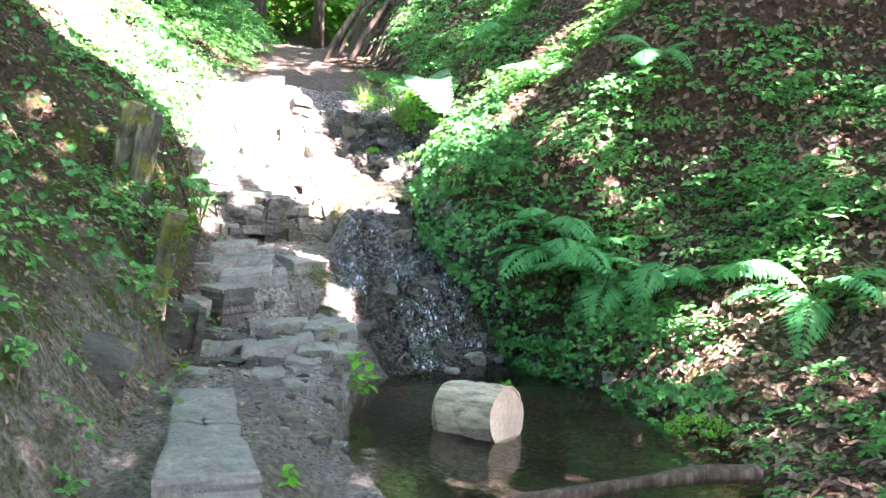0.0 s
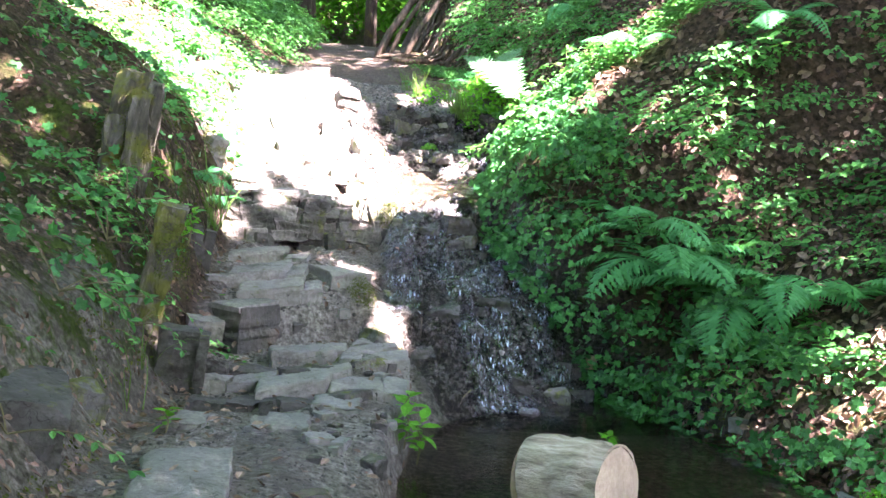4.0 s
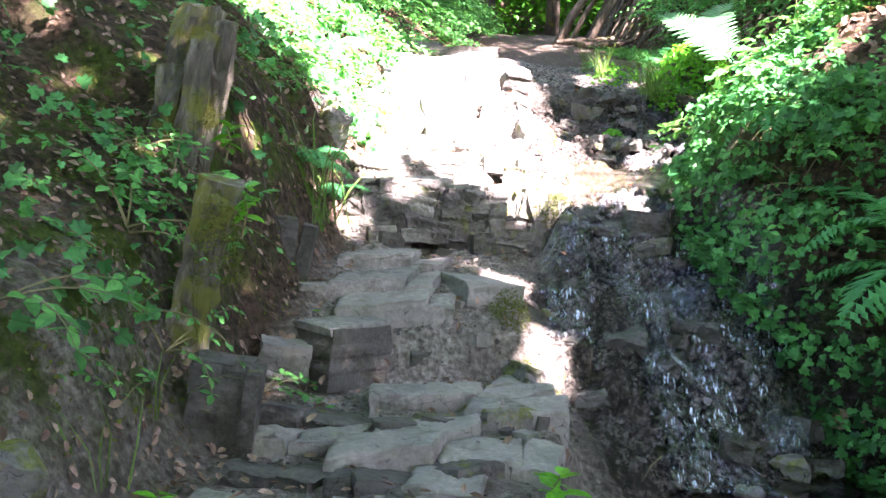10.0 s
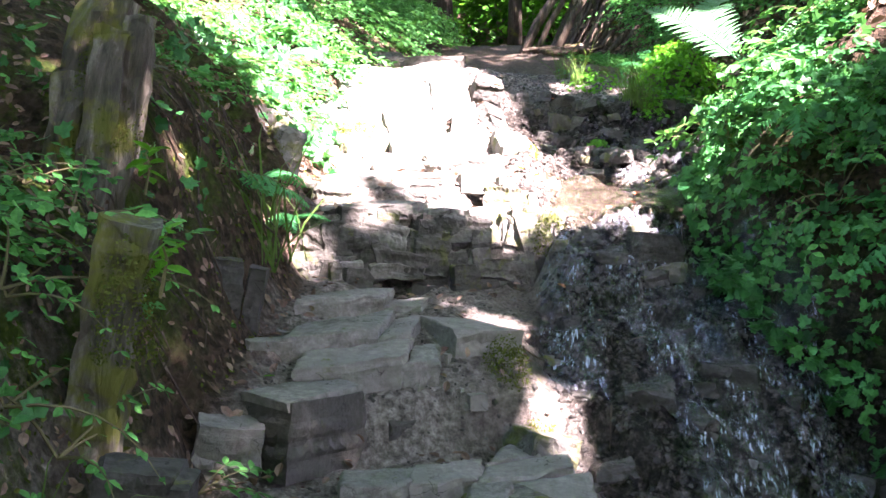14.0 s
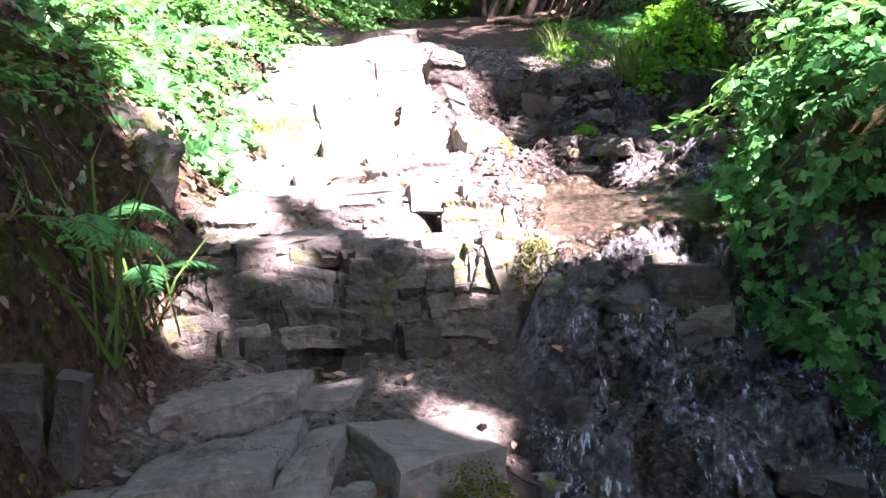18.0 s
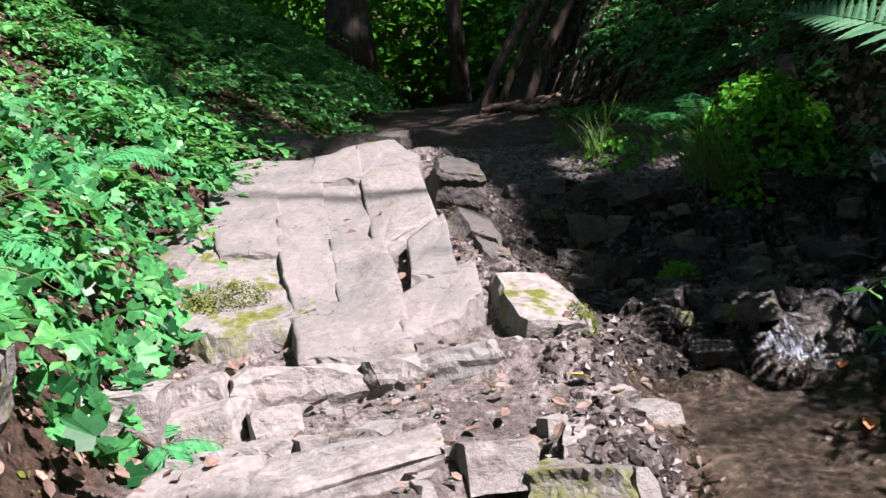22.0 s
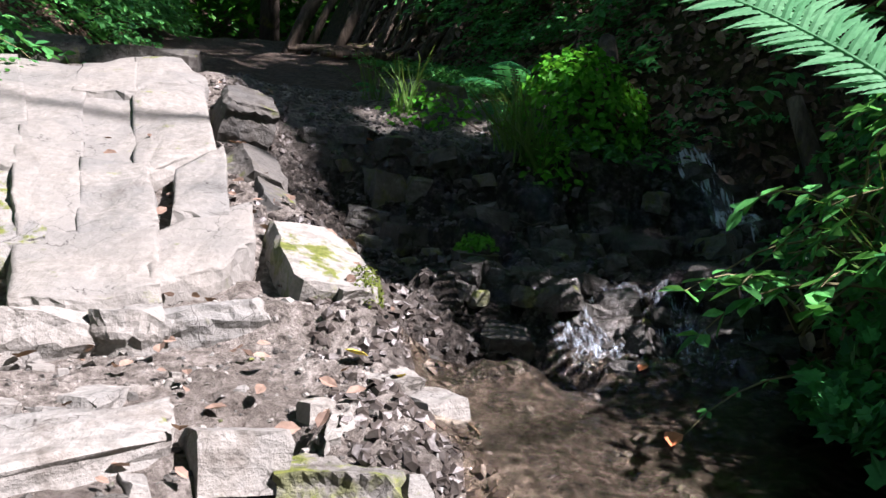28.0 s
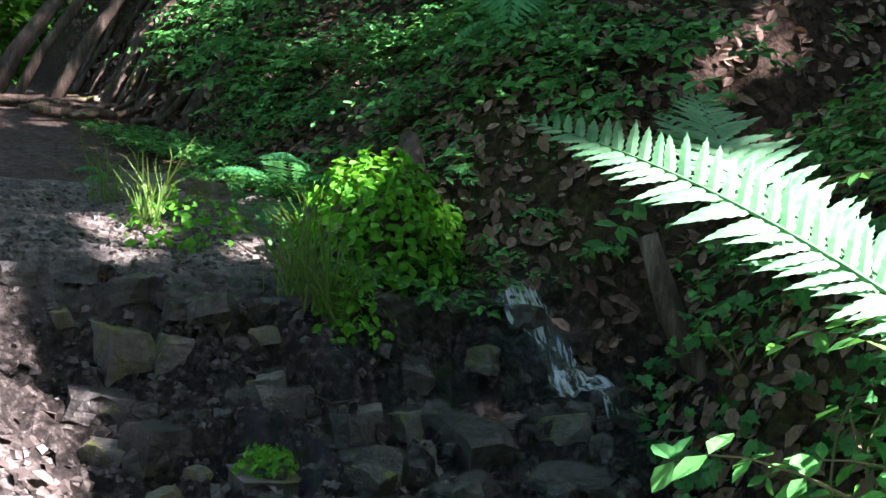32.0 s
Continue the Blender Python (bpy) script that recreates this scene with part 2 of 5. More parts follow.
GROUND = mat_ground()
SLATE = mat_slate("slate", .72, .12, 0, .55)
SLATE_WORN = mat_slate("worn slate", .58, .17, 0, 1.0)
SLATE_MOSSY = mat_slate("mossy slate", .5, .62, 0, .4)
# lighter than SLATE_MOSSY: sunlight on these mossy rocks is put into the colour
SLATE_SUNNY = mat_slate("sunny mossy slate", .68, .58, 0, .7)
# darker copy of SLATE; its tone also stands in for shaded block fronts
SLATE_DARK = mat_slate("dark slate", .3, .3, 0, .45)
SLATE_WET = mat_slate("wet slate", .2, .22, .95)
IVY = mat_leaf("ivy leaf", (.006, .06, .02), (.09, .42, .12), .25, .35)
BRAMBLE = mat_leaf("bramble leaf", (.011, .10, .03), (.14, .51, .13), .3, .5)
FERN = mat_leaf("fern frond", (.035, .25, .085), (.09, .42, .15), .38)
# lighter copy of FERN: part of the sun on this fern is in its colour
SUNLIT_FERN = mat_leaf("sunlit fern frond", (.09, .28, .13), (.19, .43, .23), .45, .4, "island", 0)
GRASS = mat_leaf("grass blade", (.05, .15, .03), (.14, .24, .06), .3)
CROWN = mat_leaf("tree leaf", (.028, .13, .015), (.06, .23, .03), .42)
# brighter than CROWN, so the forest edge looks sunlit by colour
SHRUB = mat_leaf("sunny forest leaf", (.02, .14, .012), (.075, .30, .03), .45)
LITTER = mat_leaf("dead leaf", (.075, .05, .037), (.4, .285, .22), .1, .7)
MOSS = mat_leaf("moss", (.05, .075, .012), (.13, .16, .03), .1, .9)
CRESS = mat_leaf("water plant leaf", (.03, .22, .012), (.14, .5, .045), .35)
PILLAR = mat_bark("weathered mossy stone", (.10, .09, .072), (.30, .28, .235), .5, 7)
BARK = mat_bark("bark", (.06, .05, .04), (.12, .10, .08), .2)
LOGWOOD = mat_bark("log bark", (.36, .30, .22), (.6, .52, .41), 0, 11, 0)
CUT = mat_plain("cut wood", (.42, .31, .22), (.62, .50, .38), 30, .75)
ROOT = mat_bark("root", (.075, .058, .044), (.2, .16, .125), .1, 8)
STEM = mat_plain("stem", (.10, .09, .04), (.18, .16, .07), 30)
POOL = mat_water("pool water", (.55, .46, .34), .12, 7)
RUN = mat_water("running water", (.85, .88, .9), 1.0, 34, .06)
# pale streaks paint the bright glints as well as the torn water
SPRAY_GLINTS = mat_white_water("white water and painted glints", (.62, .74, .86), .47, .66, .62, 64, .26)
FOAM = mat_white_water("foaming water", (.74, .88, .92), .42, .6, .75, 44, .16)
BROOK = mat_water("brook water", (.66, .54, .40), .5, 14, .05)
TAN = mat_plain("tan stone", (.2, .13, .08), (.33, .25, .16), 25)
YELLOW = mat_plain("yellow leaf", (.55, .45, .04), (.75, .62, .10), 25, .5)
RED = mat_plain("red leaf", (.35, .10, .04), (.55, .22, .09), 25, .5)


# ---- mesh tools ----
def mesh_of(name, verts, faces, material, flat=True):
    """A mesh from arrays; faces as a list of corner lists, or of whole arrays of alike corners."""
    V = np.asarray(verts, float)
    blocks = {}
    for f in faces:
        f = np.asarray(f, np.int64)
        f = f[None, :] if f.ndim == 1 else f
        blocks.setdefault(f.shape[1], []).append(f)
    arrays = [np.concatenate(b) for b in blocks.values()]
    loops = np.concatenate([a.ravel() for a in arrays])
    sizes = np.concatenate([np.full(len(a), a.shape[1]) for a in arrays])
    me = bpy.data.meshes.new(name)
    me.vertices.add(len(V))
    me.vertices.foreach_set("co", V.ravel())
    me.loops.add(len(loops))
    me.loops.foreach_set("vertex_index", loops)
    me.polygons.add(len(sizes))
    me.polygons.foreach_set("loop_start", np.concatenate([[0], np.cumsum(sizes)[:-1]]))
    me.polygons.foreach_set("use_smooth", np.full(len(sizes), not flat))
    for mt in (material if isinstance(material, (list, tuple)) else (material,)):
        me.materials.append(mt)
    me.update(calc_edges=True)
    me.validate()
    return me


def part(name, me, parent, label=""):
    ob = new(name, me)
    ob.parent = parent
    return tagged(ob, label)


def turn(rx, ry, rz):
    """Rotation matrices, one row for each triple of angles."""
    cx, sx, cy, sy, cz, sz = np.cos(rx), np.sin(rx), np.cos(ry), np.sin(ry), np.cos(rz), np.sin(rz)
    o, z = np.ones_like(cx), np.zeros_like(cx)
    X = np.stack([o, z, z, z, cx, -sx, z, sx, cx], -1).reshape(-1, 3, 3)
    Y = np.stack([cy, z, sy, z, o, z, -sy, z, cy], -1).reshape(-1, 3, 3)
    Z = np.stack([cz, -sz, z, sz, cz, z, z, z, o], -1).reshape(-1, 3, 3)
    return Z @ Y @ X


def upright_to(normals):
    """Rotations that bring z onto each normal."""
    n = normals
    a = np.cross(np.array([[0, 1.0, 0]]), n)
    a /= np.linalg.norm(a, axis=1, keepdims=True) + 1e-9
    b = np.cross(n, a)
    return np.stack([a, b, n], -1)


def strew(V, F, R, places, sizes):
    """One mesh's arrays out of many copies of a small one: rotations R, places and sizes, one row each."""
    V = np.asarray(V, float)
    k = len(places)
    W = np.einsum("kij,vj->kvi", R, V) * np.asarray(sizes).reshape(-1, 1, 1) + np.asarray(places)[:, None, :]
    faces = []
    for f in F:
        f = np.atleast_2d(np.asarray(f))
        faces.append(((np.arange(k) * len(V))[:, None, None] + f[None]).reshape(-1, f.shape[1]))
    return W.reshape(-1, 3), faces


def joined(pieces):
    V, F, o = [], [], 0
    for v, f in pieces:
        V.append(np.asarray(v))
        F += [np.asarray(q) + o for q in f]
        o += len(v)
    return np.concatenate(V), F


def tube(points, radii, sides=8, wobble=0.0, seed=0, cap=True):
    """A tapering tube along a line of points."""
    P = np.asarray(points, float)
    r = np.asarray(radii, float)
    T = np.gradient(P, axis=0)
    T /= np.linalg.norm(T, axis=1, keepdims=True)
    up = np.array([0, 0, 1.0]) if abs(T[0, 2]) < .9 else np.array([1.0, 0, 0])
    A = np.cross(T, up)
    A /= np.linalg.norm(A, axis=1, keepdims=True)
    B = np.cross(T, A)
    g = np.random.default_rng(seed)
    an = np.linspace(0, 2 * np.pi, sides, endpoint=False)
    V = []
    for i in range(len(P)):
        rr = r[i] * (1 + wobble * g.standard_normal(sides))
        V.append(P[i] + np.cos(an)[:, None] * rr[:, None] * A[i] + np.sin(an)[:, None] * rr[:, None] * B[i])
    F = [[i * sides + j, i * sides + (j + 1) % sides, (i + 1) * sides + (j + 1) % sides, (i + 1) * sides + j] for i in range(len(P) - 1) for j in range(sides)]
    if cap:
        F += [list(range(sides))[::-1], [(len(P) - 1) * sides + j for j in range(sides)]]
    return np.concatenate(V), F


# ---- the lie of the land: one plan for the whole gully ----
def hash2(ix, iy, seed):
    n = (ix.astype(np.int64) * 374761393 + iy.astype(np.int64) * 668265263 + seed * 974634777) & 0xFFFFFFFF
    n = ((n ^ (n >> 13)) * 1274126177) & 0xFFFFFFFF
    return ((n ^ (n >> 16)) & 0xFFFF) / 65535.0


def vnoise(x, y, scale, seed=0):
    """Smooth noise between -1 and 1."""
    x, y = np.asarray(x, float) / scale + 1000.0, np.asarray(y, float) / scale + 1000.0
    ix, iy = np.floor(x), np.floor(y)
    fx, fy = x - ix, y - iy
    fx, fy = fx * fx * (3 - 2 * fx), fy * fy * (3 - 2 * fy)
    a, b = hash2(ix, iy, seed), hash2(ix + 1, iy, seed)
    c, d = hash2(ix, iy + 1, seed), hash2(ix + 1, iy + 1, seed)
    return 2 * (a * (1 - fx) * (1 - fy) + b * fx * (1 - fy) + c * (1 - fx) * fy + d * fx * fy) - 1


def cells(x, y, size, seed):
    """Broken ground: a random value for each cell, and how far its edge is."""
    x, y = np.asarray(x, float) / size + 500.0, np.asarray(y, float) / size + 500.0
    ix, iy = np.floor(x), np.floor(y)
    best, second, val = np.full(x.shape, 9.0), np.full(x.shape, 9.0), np.zeros(x.shape)
    for i in (-1, 0, 1):
        for j in (-1, 0, 1):
            cx, cy = ix + i, iy + j
            d = np.hypot(cx + hash2(cx, cy, seed) - x, cy + hash2(cx, cy, seed + 1) - y)
            nearer = d < best
            second = np.where(nearer, best, np.minimum(second, d))
            val = np.where(nearer, hash2(cx, cy, seed + 2), val)
            best = np.minimum(best, d)
    return val, second - best


def smooth(a, b, x):
    t = np.clip((x - a) / (b - a), 0, 1)
    return t * t * (3 - 2 * t)


LEFT_FOOT = ((0, 4.5, 5.3, 6.2, 7.0, 7.9, 9.0, 10.2, 10.7, 11.4, 12.1, 13.0, 14.6, 16, 20, 26),
             (-1.0, -1.0, -1.05, -1.1, -1.05, -1.12, -1.2, -1.28, -1.35, -1.5, -1.55, -1.75, -1.9, -1.6, -1.5, -1.8))
LEFT_RISE = ((0, 5.3, 7.0, 7.8, 8.8, 9.5, 10.3, 11.2, 12.2, 14, 20), (.5, .45, .65, .95, 1.1, .85, .45, .35, .25, .2, .3))
STAIR = ((0, 3, 3.9, 4.6, 6.6, 7.1, 8.3, 8.4, 8.75, 9.1, 10.08, 10.16, 10.52, 10.6, 11.5, 11.58, 11.75, 12.08, 12.14, 13.4, 14.5, 15.2, 17, 20, 22, 26, 40, 80),
         (.12, .1, .16, .35, .30, .32, .41, .66, .80, .86, 1.06, 1.38, 1.45, 1.58, 1.73, 1.83, 1.85, 1.965, 2.01, 2.525, 2.95, 2.94, 3.42, 4.2, 4.5, 4.9, 11, 36))
EDGE = ((0, 3.6, 4.5, 5.2, 6.2, 7.1, 8.0, 8.6, 9.3, 10.3, 11.3, 12.2, 12.8, 13.5, 14.6, 16, 20, 26),
        (1.0, .8, .42, .1, .12, .22, .25, .12, -.05, .06, 0, 0, -.2, -.45, -.1, .1, -.2, .1))
DROP = ((0, 8, 10.8, 12.2, 13.0, 20), (.12, .16, .2, .25, 1.0, 1.2))
CREEK = ((0, 3.3, 3.9, 4.6, 8.05, 8.3, 8.75, 9.25, 9.75, 9.98, 10.15, 11.3, 11.75, 11.98, 12.7, 13.2, 13.5, 14.2, 15, 17, 20, 22, 26, 40, 80),
         (.02, .06, .02, -.16, -.2, .02, .42, .72, .95, 1.15, 1.37, 1.60, 1.64, 1.84, 1.95, 2.1, 2.45, 2.72, 2.95, 3.45, 4.2, 4.5, 4.9, 11, 36))
RIGHT_FOOT = ((0, 4.4, 5.4, 6.9, 8.0, 8.5, 9.0, 9.5, 10.1, 10.9, 11.6, 12.3, 13.2, 13.6, 14.3, 15.2, 17, 20, 26),
              (1.9, 2.1, 2.3, 2.45, 2.2, 1.95, 1.8, 1.15, .97, 1.1, 1.3, 1.7, 2.15, 1.7, 1.3, 1.3, 1.0, .15, .5))
RIGHT_STEEP = ((0, 6.2, 8.4, 9.2, 10.2, 12, 13.5, 16, 20, 26), (.3, .5, 2.0, 2.4, 2.0, 1.4, 1.4, .9, 2.6, 1.2))


def height(x, y):
    """The ground's height at any place of the plan; pool water stands at 0."""
    x, y = np.asarray(x, float), np.asarray(y, float)
    wob = .05 * vnoise(x, y, .45, 3) + .02 * vnoise(x, y, .16, 4)
    v = y - .6 * np.clip(x + .6, -.6, .7) * (1 - smooth(10.6, 11.4, y)) * smooth(6.6, 7.6, y) + .6 * wob
    v = v - .42 * np.exp(-((x + .8) / .15) ** 2) * smooth(9.3, 9.6, y) * (1 - smooth(10.1, 10.3, y))
    v = v - .16 * np.exp(-((x + .33) / .08) ** 2) * smooth(10.4, 10.6, y) * (1 - smooth(11.0, 11.15, y)) * 2
    yc = y - .75 * np.clip(x - .8, -.4, 1.0) * (1 - smooth(9.0, 9.9, y)) * smooth(7.4, 8.0, y) + wob
    zs, zc = np.interp(v, *STAIR), np.interp(yc, *CREEK)
    zs = zs - .05 * smooth(-.2, .6, x) * (1 - smooth(11, 13, y)) - .12 * smooth(-.4, .1, x) * (1 - smooth(5.6, 6.6, y)) * smooth(3.4, 4.2, y)
    xe, xr, xl = np.interp(y, *EDGE) + wob, np.interp(y, *RIGHT_FOOT) + 2 * wob, np.interp(y, *LEFT_FOOT) + wob
    t = smooth(-.5, .5, (x - xe) / np.interp(y, *DROP))
    z = zs * (1 - t) + zc * t
    rock = smooth(7.9, 8.6, y) * (1 - smooth(13.2, 14.2, y)) * t * (1 - smooth(-.1, .2, x - xr)) * (1 - .85 * smooth(10.25, 10.45, y) * (1 - smooth(11.3, 11.65, y)))
    ca, ea = cells(x + .3 * y, y, .24, 60)
    cb, eb = cells(x, y, .095, 64)
    z = z + rock * (.13 * (ca - .5) - .03 * (1 - smooth(0, .25, ea)) + .06 * (cb - .5) - .015 * (1 - smooth(0, .3, eb)) + .05 * vnoise(x, y, .3, 8) + .02 * vnoise(x, y, .05, 10))
    dry = (1 - t) * smooth(-.05, .1, x - xl) * smooth(6.4, 7.2, y) * (1 - smooth(14.3, 15, y))
    z = z + dry * (.03 * (cb - .5) - .012 * (1 - smooth(0, .3, eb)))
    d = np.maximum(x - xr, 0)
    s1 = np.interp(y, *RIGHT_STEEP)
    rise = s1 * np.minimum(d, .4) + np.interp(y, (4, 5.5, 7.5, 9, 16, 18, 21, 24), (.3, .45, .75, .9, .9, 1.3, 1.3, .8)) * np.maximum(d - .4, 0)
    e = np.maximum(xl - x, 0)
    rise = rise + np.interp(y, *LEFT_RISE) * smooth(0, .45, e) + .8 * np.maximum(e - .3, 0)
    far = smooth(.3, 1.5, np.maximum(d, e))
    rise = rise + far * (.22 * vnoise(x, y, 1.9, 5) + .10 * vnoise(x, y, .7, 6))
    z = z + 14 * (1 - np.exp(-rise / 14))
    return z + .012 * vnoise(x, y, .11, 7) + .02 * vnoise(x, y, .3, 11)


def slope(x, y, h=.06):
    """Ground normals."""
    n = np.stack([height(x - h, y) - height(x + h, y), height(x, y - h) - height(x, y + h), np.full(np.shape(x), 2 * h)], -1)
    return n / np.linalg.norm(n, axis=-1, keepdims=True)


# ---- ground: one sheet out to the horizon ----
def graded(lo, hi, fine_lo, fine_hi, step):
    """Steps that are even between fine_lo and fine_hi and widen beyond."""
    mid = list(np.arange(fine_lo, fine_hi, step))
    a, s, left = fine_lo, step, []
    while a > lo:
        s *= 1.11
        a -= s
        left.append(a)
    b, s, right = mid[-1], step, []
    while b < hi:
        s *= 1.11
        b += s
        right.append(b)
    return np.array(left[::-1] + mid + right)


gx, gy = graded(-260, 260, -2.3, 3.2, .03), graded(-160, 400, 4.4, 15.4, .03)
GX, GY = np.meshgrid(gx, gy)
GZ = height(GX, GY)
nx, ny = len(gx), len(gy)
idx = np.arange(nx * ny).reshape(ny, nx)
quads = np.stack([idx[:-1, :-1], idx[:-1, 1:], idx[1:, 1:], idx[1:, :-1]], -1).reshape(-1, 4)
ground = new("ground", mesh_of("ground", np.stack([GX, GY, GZ], -1).reshape(-1, 3), quads, GROUND, False))
tagged(ground, "earth banks with leaf mould, trodden mud and wet rock", "ground", kind="structure")


def zones(x, y):
    """How far a place is trodden mud, wet creek bed, mossy bank."""
    xe, xr, xl = np.interp(y, *EDGE), np.interp(y, *RIGHT_FOOT), np.interp(y, *LEFT_FOOT)
    j = .12 * vnoise(x, y, .35, 21)
    mud = smooth(-.1, .12, x - xl + j) * (1 - smooth(-.25, .05, x - xr + j))
    mud = np.where(y > 15, smooth(-.3, .3, x + 1.5 + j) * (1 - smooth(-.4, .4, x - np.interp(y, (15, 18, 21), (.45, .2, .0)) + j)), mud)
    mud = np.where(y > 15, .28 * mud, mud)
    wet = (1 - .14 * smooth(10.3, 10.5, y) * (1 - smooth(11.3, 11.6, y))) * smooth(-.05, .2, x - xe + j + .2 * smooth(12.2, 12.8, y)) * (1 - smooth(.1, .35, x - xr + j)) * smooth(4.6, 5.2, y) * (1 - smooth(13.3, 14.0, y))
    wet = wet * (1 - .5 * (1 - smooth(7.8, 8.2, y)))
    wet = wet * (1 - .85 * (1 - smooth(.5, .9, x)) * (1 - smooth(5.6, 6.2, y)))
    moss = np.clip(smooth(.05, .3, xl - x) * (1 - smooth(.9, 1.6, xl - x)) * (1 - smooth(9.5, 10.5, y)) + .5 * smooth(.0, .2, x - xr) * (1 - smooth(.5, .9, x - xr)), 0, 1)
    mud = np.maximum(mud, .9 * (1 - smooth(.25, .8, xl - x + j)) * (1 - smooth(6.8, 7.8, y)) * smooth(-.05, .1, xr - x))
    return np.clip(mud, 0, 1), np.clip(wet, 0, 1), moss


zr, zg, zb = zones(GX.ravel(), GY.ravel())
attr = ground.data.color_attributes.new("zone", "FLOAT_COLOR", "POINT")
attr.data.foreach_set("color", np.stack([zr, zg, zb, np.ones_like(zr)], -1).ravel())

# ---- water ----
wx, wy = np.arange(-.6, 3.4, .05), np.arange(3.8, 9.6, .05)
WX, WY = np.meshgrid(wx, wy)
inside = height(WX, WY) < .06
wi = np.arange(WX.size).reshape(WX.shape)
keep = inside[:-1, :-1] | inside[1:, 1:] | inside[1:, :-1] | inside[:-1, 1:]
keep &= WY[:-1, :-1] > 4.0
faces = np.stack([wi[:-1, :-1], wi[:-1, 1:], wi[1:, 1:], wi[1:, :-1]], -1)[keep]
pool = new("water", mesh_of("pool", np.stack([WX, WY, .0 * WX + .002 * vnoise(WX, WY, .3, 31)], -1).reshape(-1, 3), faces, POOL, False))
pool.visible_shadow = False
tagged(pool, "dark still pool of brown stream water below the cascade", "water", kind="structure")


def stream(name, y0, y1, lo, hi, lift, label, thin=.0, water=None):
    """A thin sheet of running water over the creek's bed."""
    x, y = np.meshgrid(np.arange(-.2, 2.6, .03), np.arange(y0, y1, .03))
    xe, xr = np.interp(y, *EDGE), np.interp(y, *RIGHT_FOOT)
    u = (x - xe) / (xr - xe)
    z = height(x, y) + lift * vnoise(x, y, .22, 41) + .004 * vnoise(x, y, .05, 42) + (.03 if water else 0)
    ok = (u > lo) & (u < hi) & (vnoise(x, y, .35, 43) > thin - 1)
    i = np.arange(x.size).reshape(x.shape)
    k = ok[:-1, :-1] & ok[1:, 1:] & ok[1:, :-1] & ok[:-1, 1:]
    f = np.stack([i[:-1, :-1], i[:-1, 1:], i[1:, 1:], i[1:, :-1]], -1)[k]
    used = np.unique(f)
    back = np.full(x.size, -1)
    back[used] = np.arange(len(used))
    ob = new(name, mesh_of(name, np.stack([x, y, z], -1).reshape(-1, 3)[used], back[f], water or RUN, False))
    ob.visible_shadow = False
    return tagged(ob, label, "water", kind="structure")


stream("water", 8.15, 10.3, .25, .95, .016, "thin sheet of water running down the dark rock cascade", .55)
stream("water", 10.15, 11.75, .02, .98, .012, "shallow clear stream over brown bed rock", -1, BROOK)
stream("water", 12.0, 13.5, .3, .95, .014, "trickles between wet stones of the upper stream", .6)


# ---- rocks ----
def rock_mesh(name, w, d, h, seed, material, rough=.02, cuts=2, round_off=.1):
    """A split block: a box with its corners and edges broken away along flat planes. The top lies at z = 0."""
    bm = bmesh.new()
    g = random.Random(seed)
    half = Vector((w / 2, d / 2, h / 2))
    for sx in (-1, 1):
        for sy in (-1, 1):
            for sz in (-1, 1):
                bm.verts.new((sx * half.x * g.uniform(.9, 1), sy * half.y * g.uniform(.9, 1), sz * half.z * (g.uniform(.9, 1) if sz < 0 else g.uniform(.97, 1))))
    bmesh.ops.convex_hull(bm, input=bm.verts[:])
    for _ in range(6 + int(26 * round_off)):
        n = Vector((g.choice((-1, 1)) * g.uniform(.3, 1), g.choice((-1, 1)) * g.uniform(.3, 1), g.choice((-1, 1, 1)) * g.uniform(0, 1)))
        if g.random() < .35:
            n[g.randrange(2)] *= .12
        far = abs(n.x) + abs(n.y) + abs(n.z)
        cut = far * (1 - g.uniform(.03, .12 + .5 * round_off))
        at = n * (cut / n.length_squared)
        bmesh.ops.bisect_plane(bm, geom=bm.verts[:] + bm.edges[:] + bm.faces[:], dist=1e-5, plane_co=Vector(a * b for a, b in zip(at, half)), plane_no=Vector(a / b for a, b in zip(n, half)).normalized(), clear_outer=True)
        bmesh.ops.holes_fill(bm, edges=[e for e in bm.edges if e.is_boundary], sides=0)
    bmesh.ops.triangulate(bm, faces=bm.faces[:])
    big = max(w, d, h)
    for share in (.5, .3, .2)[:1 + cuts // 3]:
        long = [e for e in bm.edges if e.calc_length() > share * big]
        if long:
            bmesh.ops.subdivide_edges(bm, edges=long, cuts=1)
            bmesh.ops.triangulate(bm, faces=[f for f in bm.faces if len(f.verts) > 3])
    if cuts > 3:
        bmesh.ops.subdivide_edges(bm, edges=bm.edges[:], cuts=1)
        bmesh.ops.triangulate(bm, faces=[f for f in bm.faces if len(f.verts) > 3])
    off = Vector((g.uniform(-50, 50), g.uniform(-50, 50), g.uniform(-50, 50)))
    for vert in bm.verts:
        p = vert.co.copy()
        shelf = noise.cell(Vector((off.x, off.y, p.z * 30 + off.z))) - .4
        vert.co = p + Vector((p.x, p.y, 0)).normalized() * shelf * min(.01, .05 * min(w, d)) + noise.noise_vector(p * 5 + off) * rough * .5 + noise.noise_vector(p * 17 + off) * rough * .32 + noise.noise_vector(p * 40 + off) * rough * .16
        vert.co.z -= half.z
    me = bpy.data.meshes.new(name)
    bm.to_mesh(me)
    bm.free()
    me.materials.append(material)
    return me


